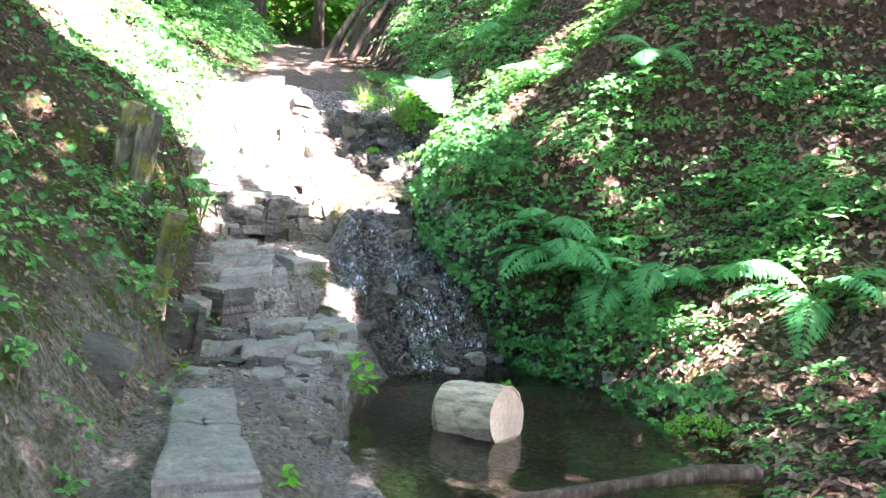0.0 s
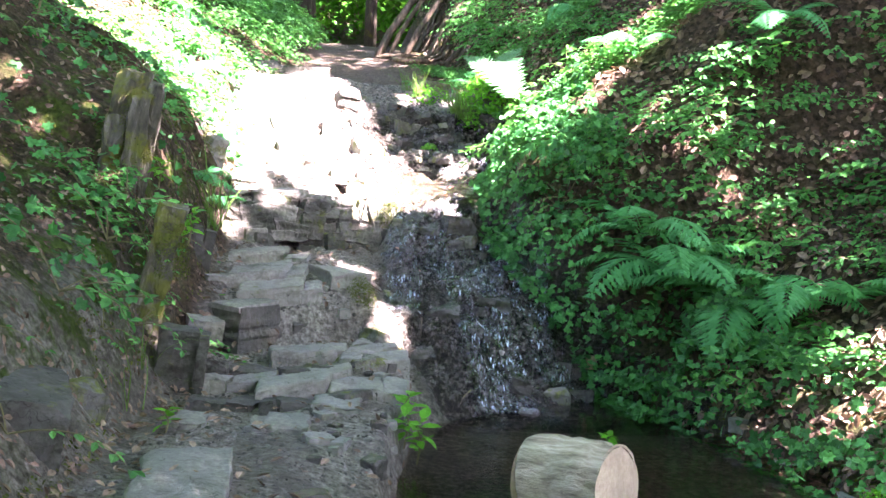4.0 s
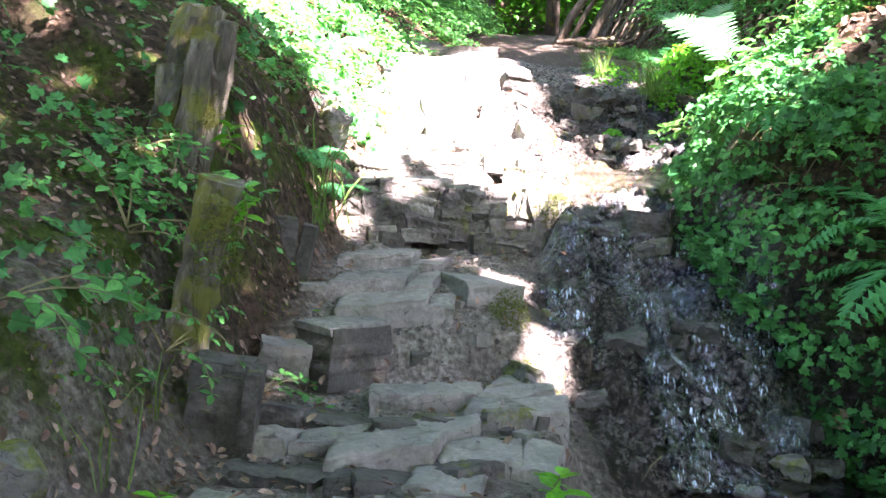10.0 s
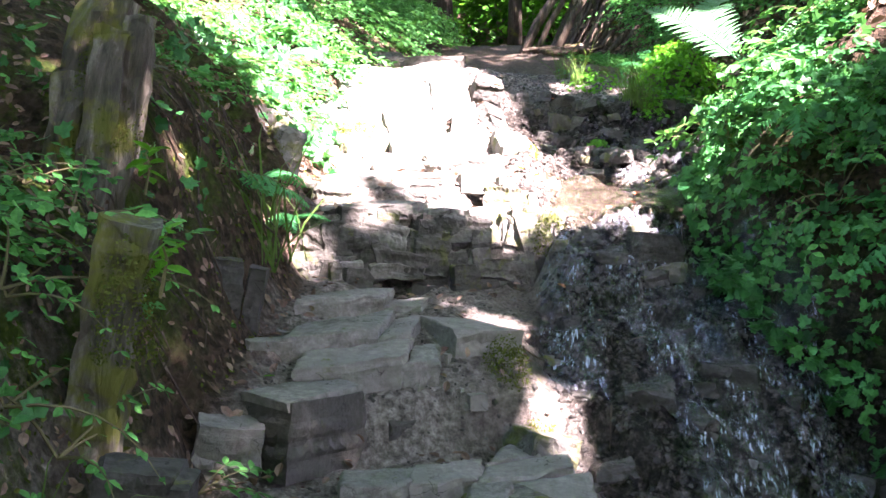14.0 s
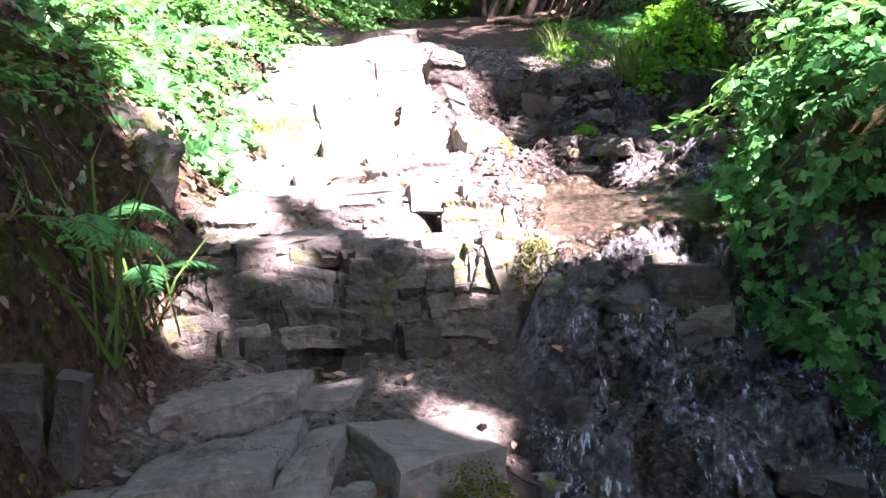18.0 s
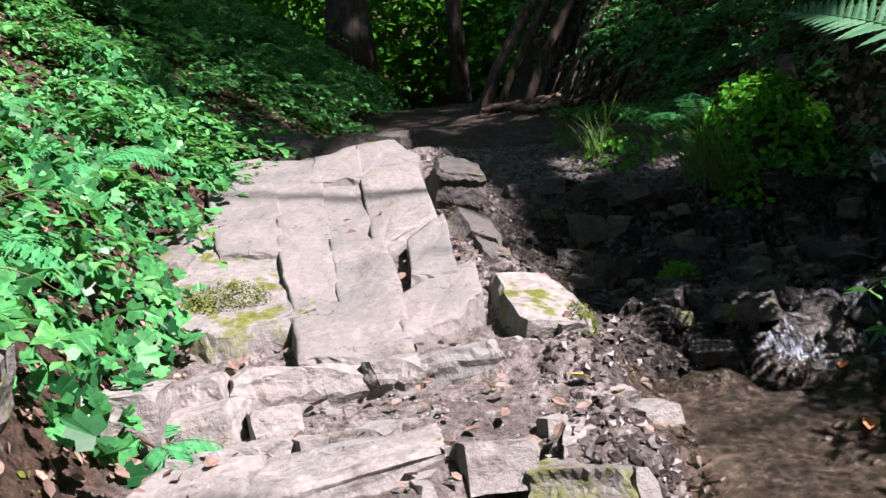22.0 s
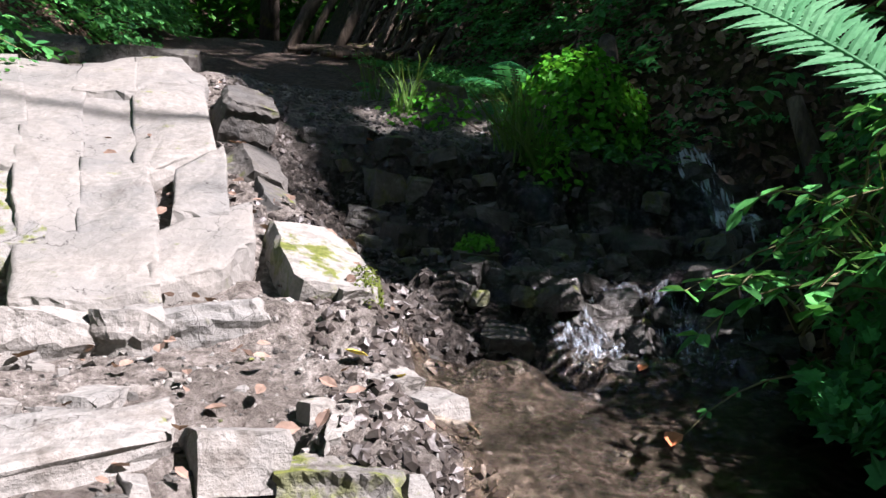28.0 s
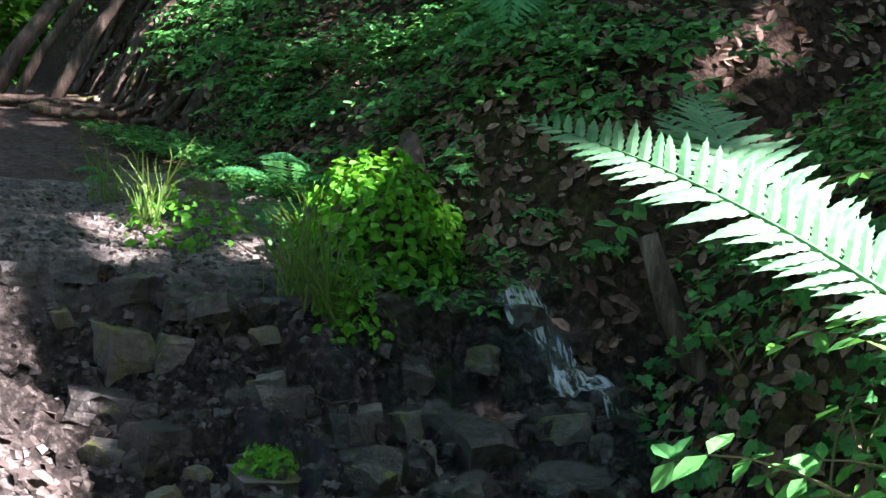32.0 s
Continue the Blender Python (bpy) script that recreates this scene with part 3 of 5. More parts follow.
def rock(name, x, y, top, w, d, h, yaw=0, rx=0, ry=0, mat=None, seed=None, label="grey-brown slate block of the rough rock steps", group="rocks of the natural steps", rough=.02, round_off=.1):
    s = int(abs(x * 731 + y * 177 + top * 53) * 10) if seed is None else seed
    round_off = max(round_off, .3) if name == "mossy_rock" else round_off
    ob = new(name, rock_mesh(name, w, d, h, s, mat or SLATE, rough, 7 if max(w, d, h) > .3 else 3 if max(w, d, h) > .12 else 2, round_off))
    ob.matrix_world = pose(x, y, top, rx, ry, yaw)
    return tagged(ob, label, "rock", group)


# ---- the rock steps: rows of slate beds, each a tilted plate with its own broken outline ----
def outline(corners, g, per=6, rag=.02):
    pts = []
    for a, b in zip(corners, corners[1:] + corners[:1]):
        for k in range(per):
            u = k / per
            pts.append([a[0] + (b[0] - a[0]) * u + g.gauss(0, rag) * (.3 if k == 0 else 1), a[1] + (b[1] - a[1]) * u + g.gauss(0, rag) * (.3 if k == 0 else 1)])
    return np.array(pts)


def spread_out(pts, k):
    return pts.mean(0) + (pts - pts.mean(0)) * k


def bed_mesh(pts, z_of, deep, seed, material, rag=.006, flat=True):
    """A plate: the outline as given, the top by z_of, sides going down."""
    r = np.random.default_rng(seed)
    c = pts.mean(0)
    m = len(pts)
    V, F = [], []
    for s, drop in ((1.0, deep), (1.02, deep * .75), (1.0, deep * .5), (1.015, deep * .25), (1.0, .014), (.985, .003), (.9, 0), (.7, 0), (.4, 0), (.12, 0)):
        q = c + (pts - c) * s
        if drop > .01:
            q = q + r.normal(0, .004, q.shape)
        z = z_of(q[:, 0], q[:, 1]) - drop + (r.normal(0, rag * .45, m) if drop < .01 else 0) + .012 * vnoise(q[:, 0], q[:, 1], .12, seed % 97) + .006 * vnoise(q[:, 0], q[:, 1], .05, seed % 89)
        V.append(np.stack([q[:, 0], q[:, 1], z], -1))
    for k in range(len(V) - 1):
        a = np.arange(m)
        F.append(np.stack([k * m + a, k * m + (a + 1) % m, (k + 1) * m + (a + 1) % m, (k + 1) * m + a], -1))
    F.append(((len(V) - 1) * m + np.arange(m))[None, :])
    me = mesh_of("slate_bed", np.concatenate(V), F, material, flat)
    soft = np.ones(len(me.polygons), bool)
    soft[:5 * m] = False
    me.polygons.foreach_set("use_smooth", soft)
    return me


def bed_rows(root, rows, seed, material=None, rag=.007):
    """Rows across the steps: from v0 to v1 along the walk, heights z0 to z1, mean width, share kept, unevenness."""
    g = random.Random(seed)
    for v0, v1, z0, z1, width, share, uneven, deep, x_lo, x_hi in rows:
        x = x_lo
        skew = lambda xx, vv: vv + .6 * min(max(xx + .6, -.6), .7) * float((1 - smooth(10.6, 11.4, vv)) * smooth(6.6, 7.6, vv))
        edge0, edge1 = g.uniform(-.03, .03), g.uniform(-.03, .03)
        while x < x_hi - .06:
            w = min(width * g.uniform(.55, 1.6), x_hi - x)
            n0, n1 = g.uniform(-.055, .055), g.uniform(-.05, .05)
            gap = g.uniform(.001, .007)
            a, b = x + gap, x + w - gap
            corners = [(a + g.uniform(-.02, .02), skew(a, v0) + edge0 + .006), (b + g.uniform(-.02, .02), skew(b, v0) + n0 + .006), (b + g.uniform(-.03, .03), skew(b, v1) + n1 - .006), (a + g.uniform(-.03, .03), skew(a, v1) + edge1 - .006)]
            edge0, edge1 = n0, n1
            x += w
            if g.random() > share:
                continue
            mid = .5 * (corners[0][0] + corners[1][0])
            lift, ty, tx = g.gauss(0, uneven), (z1 - z0) / (v1 - v0), g.gauss(0, .04)
            y0 = .5 * (corners[0][1] + corners[1][1])
            plane = lambda X, Y, y0=y0, lift=lift, ty=ty, tx=tx, mid=mid: z0 + lift + ty * (Y - y0) + tx * (X - mid)
            part("slate_bed", bed_mesh(outline(corners, g, 5, rag), plane, deep, g.randrange(10 ** 6), material or SLATE), root)
    return root


steps = tagged(new("rock_steps"), "natural steps of broken grey-brown slate beds beside the cascade", "rock steps")
bed_rows(steps, ( (6.0, 6.35, .345, .335, .2, .2, .012, .12, -.95, .05), (6.4, 6.72, .335, .325, .16, .35, .012, .12, -.98, .1),
                 (6.85, 7.05, .34, .345, .22, .3, .014, .14, -.9, .2), (7.05, 7.25, .37, .38, .26, .5, .014, .16, -.85, .2), (7.25, 7.45, .4, .405, .2, .4, .012, .18, -.95, .15), (7.47, 7.75, .44, .45, .22, .8, .01, .16, -.7, .25),
                 (7.75, 8.0, .45, .455, .3, .8, .01, .15, -.65, .32), (8.0, 8.22, .455, .46, .3, .6, .01, .14, -.55, .36), (8.28, 8.5, .62, .64, .28, .7, .012, .2, -1.15, -.98),
                 (8.5, 8.78, .79, .83, .4, 1, .01, .14, -.95, -.4), (8.78, 9.1, .88, .92, .5, 1, .01, .16, -1.05, -.52), (9.35, 9.65, .96, .99, .3, .5, .015, .12, -1.15, -.15), 
                  (10.22, 10.45, 1.46, 1.48, .22, .6, .012, .12, -1.2, .0),
                 (10.66, 10.95, 1.64, 1.67, .4, .4, .01, .1, -1.3, -.15)), 5)


def wall_row(root, front, top, deep, thick, width, seed, material=None, hollow=(), uneven=.016, tilt=5, mixed=True):
    """A course of split blocks set side by side behind a line of front points, tops from top[0] to top[1]."""
    g = random.Random(seed)
    P = np.array(front, float)
    run = np.concatenate([[0], np.cumsum(np.hypot(*np.diff(P, axis=0).T))])
    at = lambda s: np.array([np.interp(s, run, P[:, 0]), np.interp(s, run, P[:, 1])])
    s = 0.0
    while s < run[-1] - .04:
        w = min(width * g.choice((.45, .7, 1.0, 1.3, 2.0)) * g.uniform(.8, 1.2), run[-1] - s)
        a, b = at(s), at(s + w)
        mid, along = (a + b) / 2, (b - a) / (np.linalg.norm(b - a) + 1e-9)
        s += w
        if any(lo < mid[0] < hi for lo, hi in hollow):
            continue
        back = np.array([-along[1], along[0]])
        c = mid + back * (thick / 2 + g.uniform(-.06, .05))
        z = np.interp(s - w / 2, (0, run[-1]), top) + g.gauss(0, uneven)
        mt = g.choice((material or SLATE, material or SLATE, SLATE_DARK, SLATE_MOSSY)) if mixed else SLATE
        me = rock_mesh("slate_block", w * g.uniform(1.0, 1.2), thick * g.uniform(.8, 1.2), deep * g.uniform(.85, 1.2), g.randrange(10 ** 6), mt, .024, 7 if w > .12 else 3, g.uniform(.1, .34))
        part("slate_block", me, root).matrix_local = pose(c[0], c[1], z, g.uniform(-2 * tilt, tilt * .5), g.gauss(0, tilt), math.degrees(math.atan2(along[1], along[0])) + g.gauss(0, 10))


# the broken wall of the second riser, its upper course, and the low courses below the face
def broken_wall(root, foot, top, z0, z1, count, seed, hollow=()):
    """A riser of fractured rock: split pieces of many sizes bedded into a leaning front from the foot line up to the top line."""
    g = random.Random(seed)
    A, B = np.array(foot, float), np.array(top, float)
    for k in range(count):
        u, q = (k + g.random()) / count, g.random()
        u = (u * 7.3) % 1
        p = [np.interp(u, np.linspace(0, 1, len(L)), L[:, c]) for L in (A, B) for c in (0, 1)]
        x, y, z = p[0] + (p[2] - p[0]) * q, p[1] + (p[3] - p[1]) * q, z0 + (z1 - z0) * q
        if any(a < x < b and c < z < d for a, b, c, d in hollow):
            continue
        w, h, d = g.choice((.11, .15, .2, .3)) * g.uniform(.8, 1.2), g.choice((.1, .14, .2, .26)) * g.uniform(.8, 1.2), g.uniform(.18, .28)
        me = rock_mesh("slate_block", w, d, h, g.randrange(10 ** 6), g.choice((SLATE, SLATE_DARK, SLATE_DARK, SLATE_MOSSY)), .022, 6, g.uniform(.04, .2))
        part("slate_block", me, root).matrix_local = pose(x, y + .4 * d + g.uniform(-.035, .03), min(z + h / 2, z1 + g.uniform(-.02, .02)), g.uniform(-14, 6), g.gauss(0, 9), 24 + g.gauss(0, 12))


broken_wall(steps, ((-1.28, 9.62), (-.95, 9.7), (-.4, 9.98), (.05, 10.2)), ((-1.30, 9.88), (-.97, 9.98), (-.4, 10.14), (.12, 10.36)), .95, 1.41, 90, 31, ((-1.03, -.92, 1.24, 1.36), (-.98, -.68, .85, 1.1)))
wall_row(steps, ((-1.30, 9.9), (-.97, 9.99), (-.4, 10.14), (.12, 10.36)), (1.41, 1.445), .1, .3, .22, 32, uneven=.01, mixed=False)
for x, y, z, w, h, a in ((-.46, 10.12, 1.33, .17, .17, 20), (-.33, 10.19, 1.36, .12, .2, 26), (-.43, 10.06, 1.12, .17, .17, 20), (-.14, 10.26, 1.4, .2, .3, 28)):
    part("slate_block", rock_mesh("slate_block", w, .12, h, int(z * 1000), SLATE, .008, 5, .03), steps, "clean pale slate panel").matrix_local = pose(x, y, z, -8, 3, a)
wall_row(steps, ((-1.36, 10.1), (-1.0, 10.36), (-.54, 10.58)), (1.565, 1.59), .2, .26, .18, 34)
wall_row(steps, ((-.31, 10.70), (-.02, 10.78)), (1.60, 1.57), .22, .2, .13, 35)
wall_row(steps, ((-1.46, 11.3), (-1.05, 11.42), (-.66, 11.47), (-.24, 11.56)), (1.83, 1.85), .18, .32, .26, 36, uneven=.01, mixed=False)
wall_row(steps, ((-1.52, 10.93), (-1.3, 11.02), (-1.0, 11.1)), (1.755, 1.74), .18, .3, .24, 37, mixed=False)
wall_row(steps, ((-1.3, 10.78), (-.95, 10.9), (-.62, 10.98)), (1.665, 1.66), .12, .3, .2, 42, mixed=False)
# low ledges of the first steps
wall_row(steps, ((-1.02, 7.38), (-.7, 7.40), (-.36, 7.46)), (.42, .41), .16, .24, .15, 38, SLATE_DARK)
wall_row(steps, ((-.34, 7.52), (-.02, 7.72), (.16, 7.95)), (.41, .42), .2, .3, .24, 39, SLATE_DARK, tilt=3)
wall_row(steps, ((-.98, 6.84), (-.5, 6.86), (-.12, 6.95)), (.33, .345), .16, .26, .19, 40, SLATE_DARK)
wall_row(steps, ((-.1, 6.98), (.12, 7.22), (.2, 7.5)), (.34, .36), .3, .28, .2, 41, SLATE_DARK)
slab = tagged(new("slate_slab"), "long pale slate slab let into the trodden path", "rock", "rocks of the natural steps")
g = random.Random(9)
for corners in (((-.71, 4.1), (-.27, 4.15), (-.43, 5.0), (-.80, 5.0)), ((-.8, 5.02), (-.43, 5.02), (-.57, 5.9), (-.91, 5.86))):
    part("slate_bed", bed_mesh(outline(list(corners), g, 5, .012), lambda X, Y: .38 - .012 * (Y - 4.4) + .008 * vnoise(X, Y, .2, 3), .14, g.randrange(10 ** 6), SLATE), slab)
face = tagged(new("rock_outcrop"), "worn dusty slate outcrop of large tilted beds, pale in the sun", "rock outcrop")
g = random.Random(6)
LOWER_BEDS = ((((-1.16, 12.05), (-0.75, 12.02), (-0.7, 11.68), (-0.9, 11.59), (-1.06, 11.6)), 0),
              (((-1.09, 12.67), (-0.85, 12.6), (-0.75, 12.1), (-0.85, 12.02), (-0.97, 12.04)), 0.02),
              (((-1.42, 13.09), (-1.16, 12.97), (-0.98, 12.05), (-1.16, 12.05), (-1.25, 12.33)), 0.012),
              (((-0.73, 12.6), (-0.58, 12.85), (-0.52, 12.2), (-0.69, 12.14)), 0.022),
              (((-0.75, 12.01), (-0.45, 12.29), (-0.43, 11.97), (-0.52, 11.82), (-0.7, 11.71)), -0.012),
              (((-1.74, 13.04), (-1.42, 13.06), (-1.31, 12.6), (-1.59, 12.62)), 0.01))
UPPER_BEDS = ((((-2.08, 14.21), (-1.75, 14.25), (-1.42, 13.1), (-1.74, 13.07)), 0.02),
              (((-1.74, 14.24), (-1.39, 14.15), (-1.17, 13.0), (-1.42, 13.1)), 0.0),
              (((-1.33, 13.56), (-1.03, 13.54), (-0.88, 12.62), (-1.09, 12.69)), -0.03),
              (((-1.04, 13.62), (-0.75, 13.91), (-0.63, 12.88), (-0.82, 12.68), (-0.88, 12.63)), 0.0),
              (((-1.38, 14.19), (-1.14, 14.29), (-1.04, 13.57), (-1.31, 13.59)), 0.02),
              (((-1.13, 14.29), (-0.9, 14.31), (-0.74, 13.93), (-1.03, 13.64)), 0.03))
for corners, lift in LOWER_BEDS + UPPER_BEDS:
    plane = lambda X, Y, lift=lift: 1.98 + .6 * lift + .405 * (Y - 11.85) + .028 * vnoise(X, Y, .33, 17)
    part("slate_bed", bed_mesh(spread_out(outline(list(corners), g, 6, .004), 1.11), plane, .2, g.randrange(10 ** 6), SLATE_WORN, .001), face)
for corners, lift in ((((-1.74, 12.62), (-1.28, 12.64), (-1.2, 12.3), (-1.08, 12.0), (-1.42, 11.84), (-1.72, 11.96)), -.01), (((-2.02, 13.05), (-1.74, 13.02), (-1.6, 12.62), (-1.9, 12.5)), .0)):
    plane = lambda X, Y, lift=lift: 1.985 + lift + .405 * (Y - 11.85) + .03 * vnoise(X, Y, .25, 18)
    part("slate_bed", bed_mesh(spread_out(outline(list(corners), g, 6, .012), 1.05), plane, .3, g.randrange(10 ** 6), SLATE_SUNNY, .004), face, "slate bed under thick yellow moss")

# single blocks and stones
for x, y, z, w, a, lean in ((-1.06, 7.14, .69, .25, 12, 6), (-.92, 7.12, .66, .06, 10, 8)):
    rock("standing_stone", x, y, z, w, .16, .5, a, 8, lean, SLATE_DARK, rough=.014, round_off=.02, label="upright splintered slate slab against the earth bank")
rock("boulder", -1.36, 5.5, .72, .5, .6, .5, 20, 6, 14, SLATE_DARK, label="grey boulder bedded in the earth bank", rough=.03, round_off=.35)
rock("boulder", -1.3, 6.1, .6, .24, .3, .3, 50, 6, 10, SLATE_MOSSY, label="small mossy boulder in the earth bank", rough=.03, round_off=.35)
# first riser and the slabs on it
# dark block under a lighter plate: shaded front and lit top put into colour
rock("slate_block", -.87, 8.22, .70, .42, .28, .3, 56, 0, 0, SLATE_DARK, rough=.012, round_off=.0, label="square slate block, coloured dark for its shaded front, a step")
rock("slate_slab", -.88, 8.23, .72, .42, .3, .04, 56, 2, -2, rough=.01, label="slate plate added as the lighter top of the square block")
rock("slate_block", -1.12, 8.1, .64, .26, .34, .26, 24, 8, 10)
rock("slate_block", -.52, 8.56, .58, .3, .26, .2, 40, 6, 8, SLATE_DARK, round_off=.2)
rock("slate_block", -1.12, 8.6, .86, .2, .22, .2, 15)
rock("slate_block", -.3, 9.06, .90, .36, .44, .5, 34, 3, 4, label="pale angular slate block with moss on its side", rough=.014, round_off=.04)
rock("mossy_rock", -.12, 9.0, .70, .3, .4, .5, 30, 0, 16, SLATE_MOSSY, label="mossy shoulder of rock beside the cascade")
rock("mossy_rock", .05, 8.6, .50, .28, .34, .4, 30, 0, 14, SLATE_MOSSY, label="mossy shoulder of rock beside the cascade")
# second riser: the broken wall with the dark hollow
rock("slate_block", -.42, 10.76, 1.665, .2, .16, .13, 18, -8, 4, SLATE, label="tilted slate block over a dark hollow in the step", rough=.014)
rock("slate_block", -.8, 9.98, 1.19, .34, .3, .14, 14, -4, 4, SLATE_DARK, label="slate slab roofing the dark hollow of the riser", rough=.014)
rock("mossy_rock", 0.0, 10.4, 1.45, .3, .34, .46, 30, 0, 8, SLATE_MOSSY, label="mossy rock at the cascade's lip", rough=.035)
for k in range(3):
    rock("stone_chip", -.35 + .055 * k, 11.98 + .02 * k, 1.95, .032, .11, .07, 24, 14, 10, rough=.006, label="thin upright slate chip at the foot of the face")
for x, y, z, w, d, h, a in ((-.06, 11.38, 1.70, .16, .34, .2, 14), (.04, 11.2, 1.66, .14, .2, .2, 30), (-1.46, 11.08, 1.86, .2, .5, .3, 10), (-.12, 11.75, 1.9, .12, .22, .3, 12)):
    rock("slate_block", x, y, z, w, d, h, a, random.uniform(-4, 4), random.uniform(-4, 4), label="pale slate block in the sun")
rock("mossy_rock", -.2, 11.94, 2.0, .3, .62, .44, 14, 20, 8, SLATE_SUNNY, label="rock coloured lighter as sunlit, with yellow moss on its outer edge", rough=.02)
rock("mossy_rock", -1.86, 12.7, 2.36, .26, .5, .4, 4, 22, -4, SLATE_MOSSY, label="mossy block at the side of the rock face")
rock("mossy_rock", -.5, 13.6, 2.72, .3, .5, .4, 10, 18, 12, SLATE_DARK, label="dark mossy rock at the top of the steps")
rock("slate_block", -.42, 13.0, 2.36, .26, .5, .3, 14, 20, 22, SLATE_DARK, round_off=.5)
rock("mossy_rock", -.34, 12.62, 2.2, .2, .4, .3, 14, 18, 24, SLATE_DARK, label="mossy rock beside the mud slope")
rock("slate_block", -1.12, 14.68, 3.1, .66, .34, .3, -4, 4, 0, SLATE_DARK, round_off=.45, label="dark grey slate block where the path begins")
rock("slate_block", -1.7, 14.7, 3.16, .5, .4, .3, 10, 4, 0, SLATE_DARK, round_off=.5)
# left bank
rock("mossy_rock", -1.72, 10.34, 2.07, .5, .5, .6, 22, 4, 10, SLATE_MOSSY, label="ledge of rock with a mossy pale corner")
rock("mossy_rock", -1.45, 10.08, 1.9, .2, .3, .5, 30, 4, 16, SLATE_SUNNY, label="mossy rock low in the earth bank")
rock("standing_stone", -1.32, 8.62, 1.2, .16, .12, .6, 20, 4, 6, SLATE_DARK, label="upright slate splinter in the bank")
rock("standing_stone", -1.2, 8.72, 1.16, .08, .1, .55, 10, 6, 10, SLATE_DARK, label="thin upright slate splinter in the bank")
rock("standing_stone", -1.17, 7.3, 1.36, .17, .16, .75, 14, 6, 10, PILLAR, label="tall mossy stone pillar in the bank", rough=.045, round_off=.25)
PILLARS = ((-1.60, 8.08, 2.2, .26, 1.3, 7), (-1.53, 8.0, 2.05, .13, 1.1, 8), (-1.45, 8.06, 2.12, .1, 1.2, 9), (-1.70, 8.02, 1.9, .13, .9, 6))
for x, y, z, w, h, lean in PILLARS:
    rock("standing_stone", x, y, z, w, .22, h, 14, 4, lean, PILLAR, label="tall leaning mossy slate pillar in the bank", rough=.05, round_off=.3)
rock("mossy_rock", -1.95, 8.9, 2.1, .5, .6, .8, 20, 6, 6, SLATE_MOSSY, label="mossy rock behind the pillars")
# creek
rock("wet_rock", .62, 10.08, 1.32, .3, .34, .6, 20, 0, 4, SLATE_WET, label="dark wet boulder under the cascade's lip", group="wet stones of the stream")
rock("mossy_rock", .55, 14.75, 3.0, .5, .4, .5, 12, 4, 4, SLATE_MOSSY, label="mossy boulder at the head of the stream")
rock("mossy_rock", 1.15, 13.95, 2.85, .36, .34, .5, 12, 4, 4, SLATE_MOSSY, label="mossy boulder under the green dome")
rock("wet_rock", .2, 12.92, 2.1, .16, .14, .14, 30, 6, 4, SLATE_WET, label="shining wet stone in the stream", group="wet stones of the stream")
rock("mossy_rock", .17, 13.42, 2.36, .22, .2, .3, 20, 6, 4, SLATE_MOSSY, label="stone with a yellow moss cap", group="wet stones of the stream")
rock("mossy_rock", .33, 13.38, 2.34, .15, .16, .3, 0, 6, 4, SLATE_MOSSY, label="stone with a yellow moss cap", group="wet stones of the stream")
rock("mossy_rock", .47, 12.68, 2.0, .2, .2, .2, 0, 6, 4, SLATE_MOSSY, label="stone under a bright green cushion", group="wet stones of the stream")
g = random.Random(8)
for k in range(150):
    y = g.uniform(11.9, 13.7)
    x = g.uniform(float(np.interp(y, *EDGE)) + .2, float(np.interp(y, *RIGHT_FOOT)) - .1)
    s = g.choice((.05, .07, .09, .13))
    mossy = g.random() < .2
    rock("mossy_rock" if mossy else "wet_rock", x, y, float(height(x, y)) + .4 * s, s * g.uniform(.9, 1.7), s * g.uniform(.8, 1.3), s * .8, g.uniform(0, 180), g.uniform(-14, 14), g.uniform(-14, 14),
         SLATE_MOSSY if mossy else SLATE_WET, 700 + k, "mossy stone of the stream" if mossy else "wet dark stone of the stream", "wet stones of the stream", .03, .42)
g = random.Random(7)
for k in range(120):
    y = g.uniform(8.3, 13.4)
    xe, xr = float(np.interp(y, *EDGE)), float(np.interp(y, *RIGHT_FOOT))
    x = g.uniform(xe + .08, xr - .02)
    s = g.choice((.06, .08, .1, .13, .18))
    if 10.3 < y < 11.6:
        continue
    mossy = g.random() < .12
    rock("mossy_rock" if mossy else "wet_rock", x, y, float(height(x, y)) + .22 * s, s * g.uniform(.8, 1.7), s * g.uniform(.8, 1.5), s * .7, g.uniform(0, 180), g.uniform(-12, 12), g.uniform(-12, 12),
         SLATE_MOSSY if mossy else SLATE_WET, 100 + k, "wet dark stone of the stream" if not mossy else "mossy stone of the stream", "wet stones of the stream", .025, .42)
for k in range(46):
    y = g.uniform(4.9, 8.3)
    x = float(np.interp(y, *EDGE)) + g.uniform(-.35, .12) if g.random() < .55 else float(np.interp(y, *RIGHT_FOOT)) + g.uniform(-.15, .15)
    s = g.choice((.05, .07, .1))
    rock("stone", x, y, float(height(x, y)) + .4 * s, s * g.uniform(.8, 1.5), s * g.uniform(.8, 1.5), s, g.uniform(0, 180), 0, 0, SLATE_WET if g.random() < .5 else SLATE, 300 + k, "small stone at the pool's edge", "stones at the pool's edge")
for k in range(90):
    y = g.uniform(4.8, 14.2)
    x = g.uniform(float(np.interp(y, *LEFT_FOOT)) + .05, float(np.interp(y, *EDGE)) - .05)
    s = g.choice((.025, .035, .05, .07))
    rock("stone", x, y, float(height(x, y)) + .5 * s, s * g.uniform(.8, 1.6), s * g.uniform(.8, 1.6), s, g.uniform(0, 180), 0, 0, SLATE if y < 11.6 else SLATE_DARK, 400 + k, "loose slate stone on the trodden steps", "loose stones on the steps", .008)
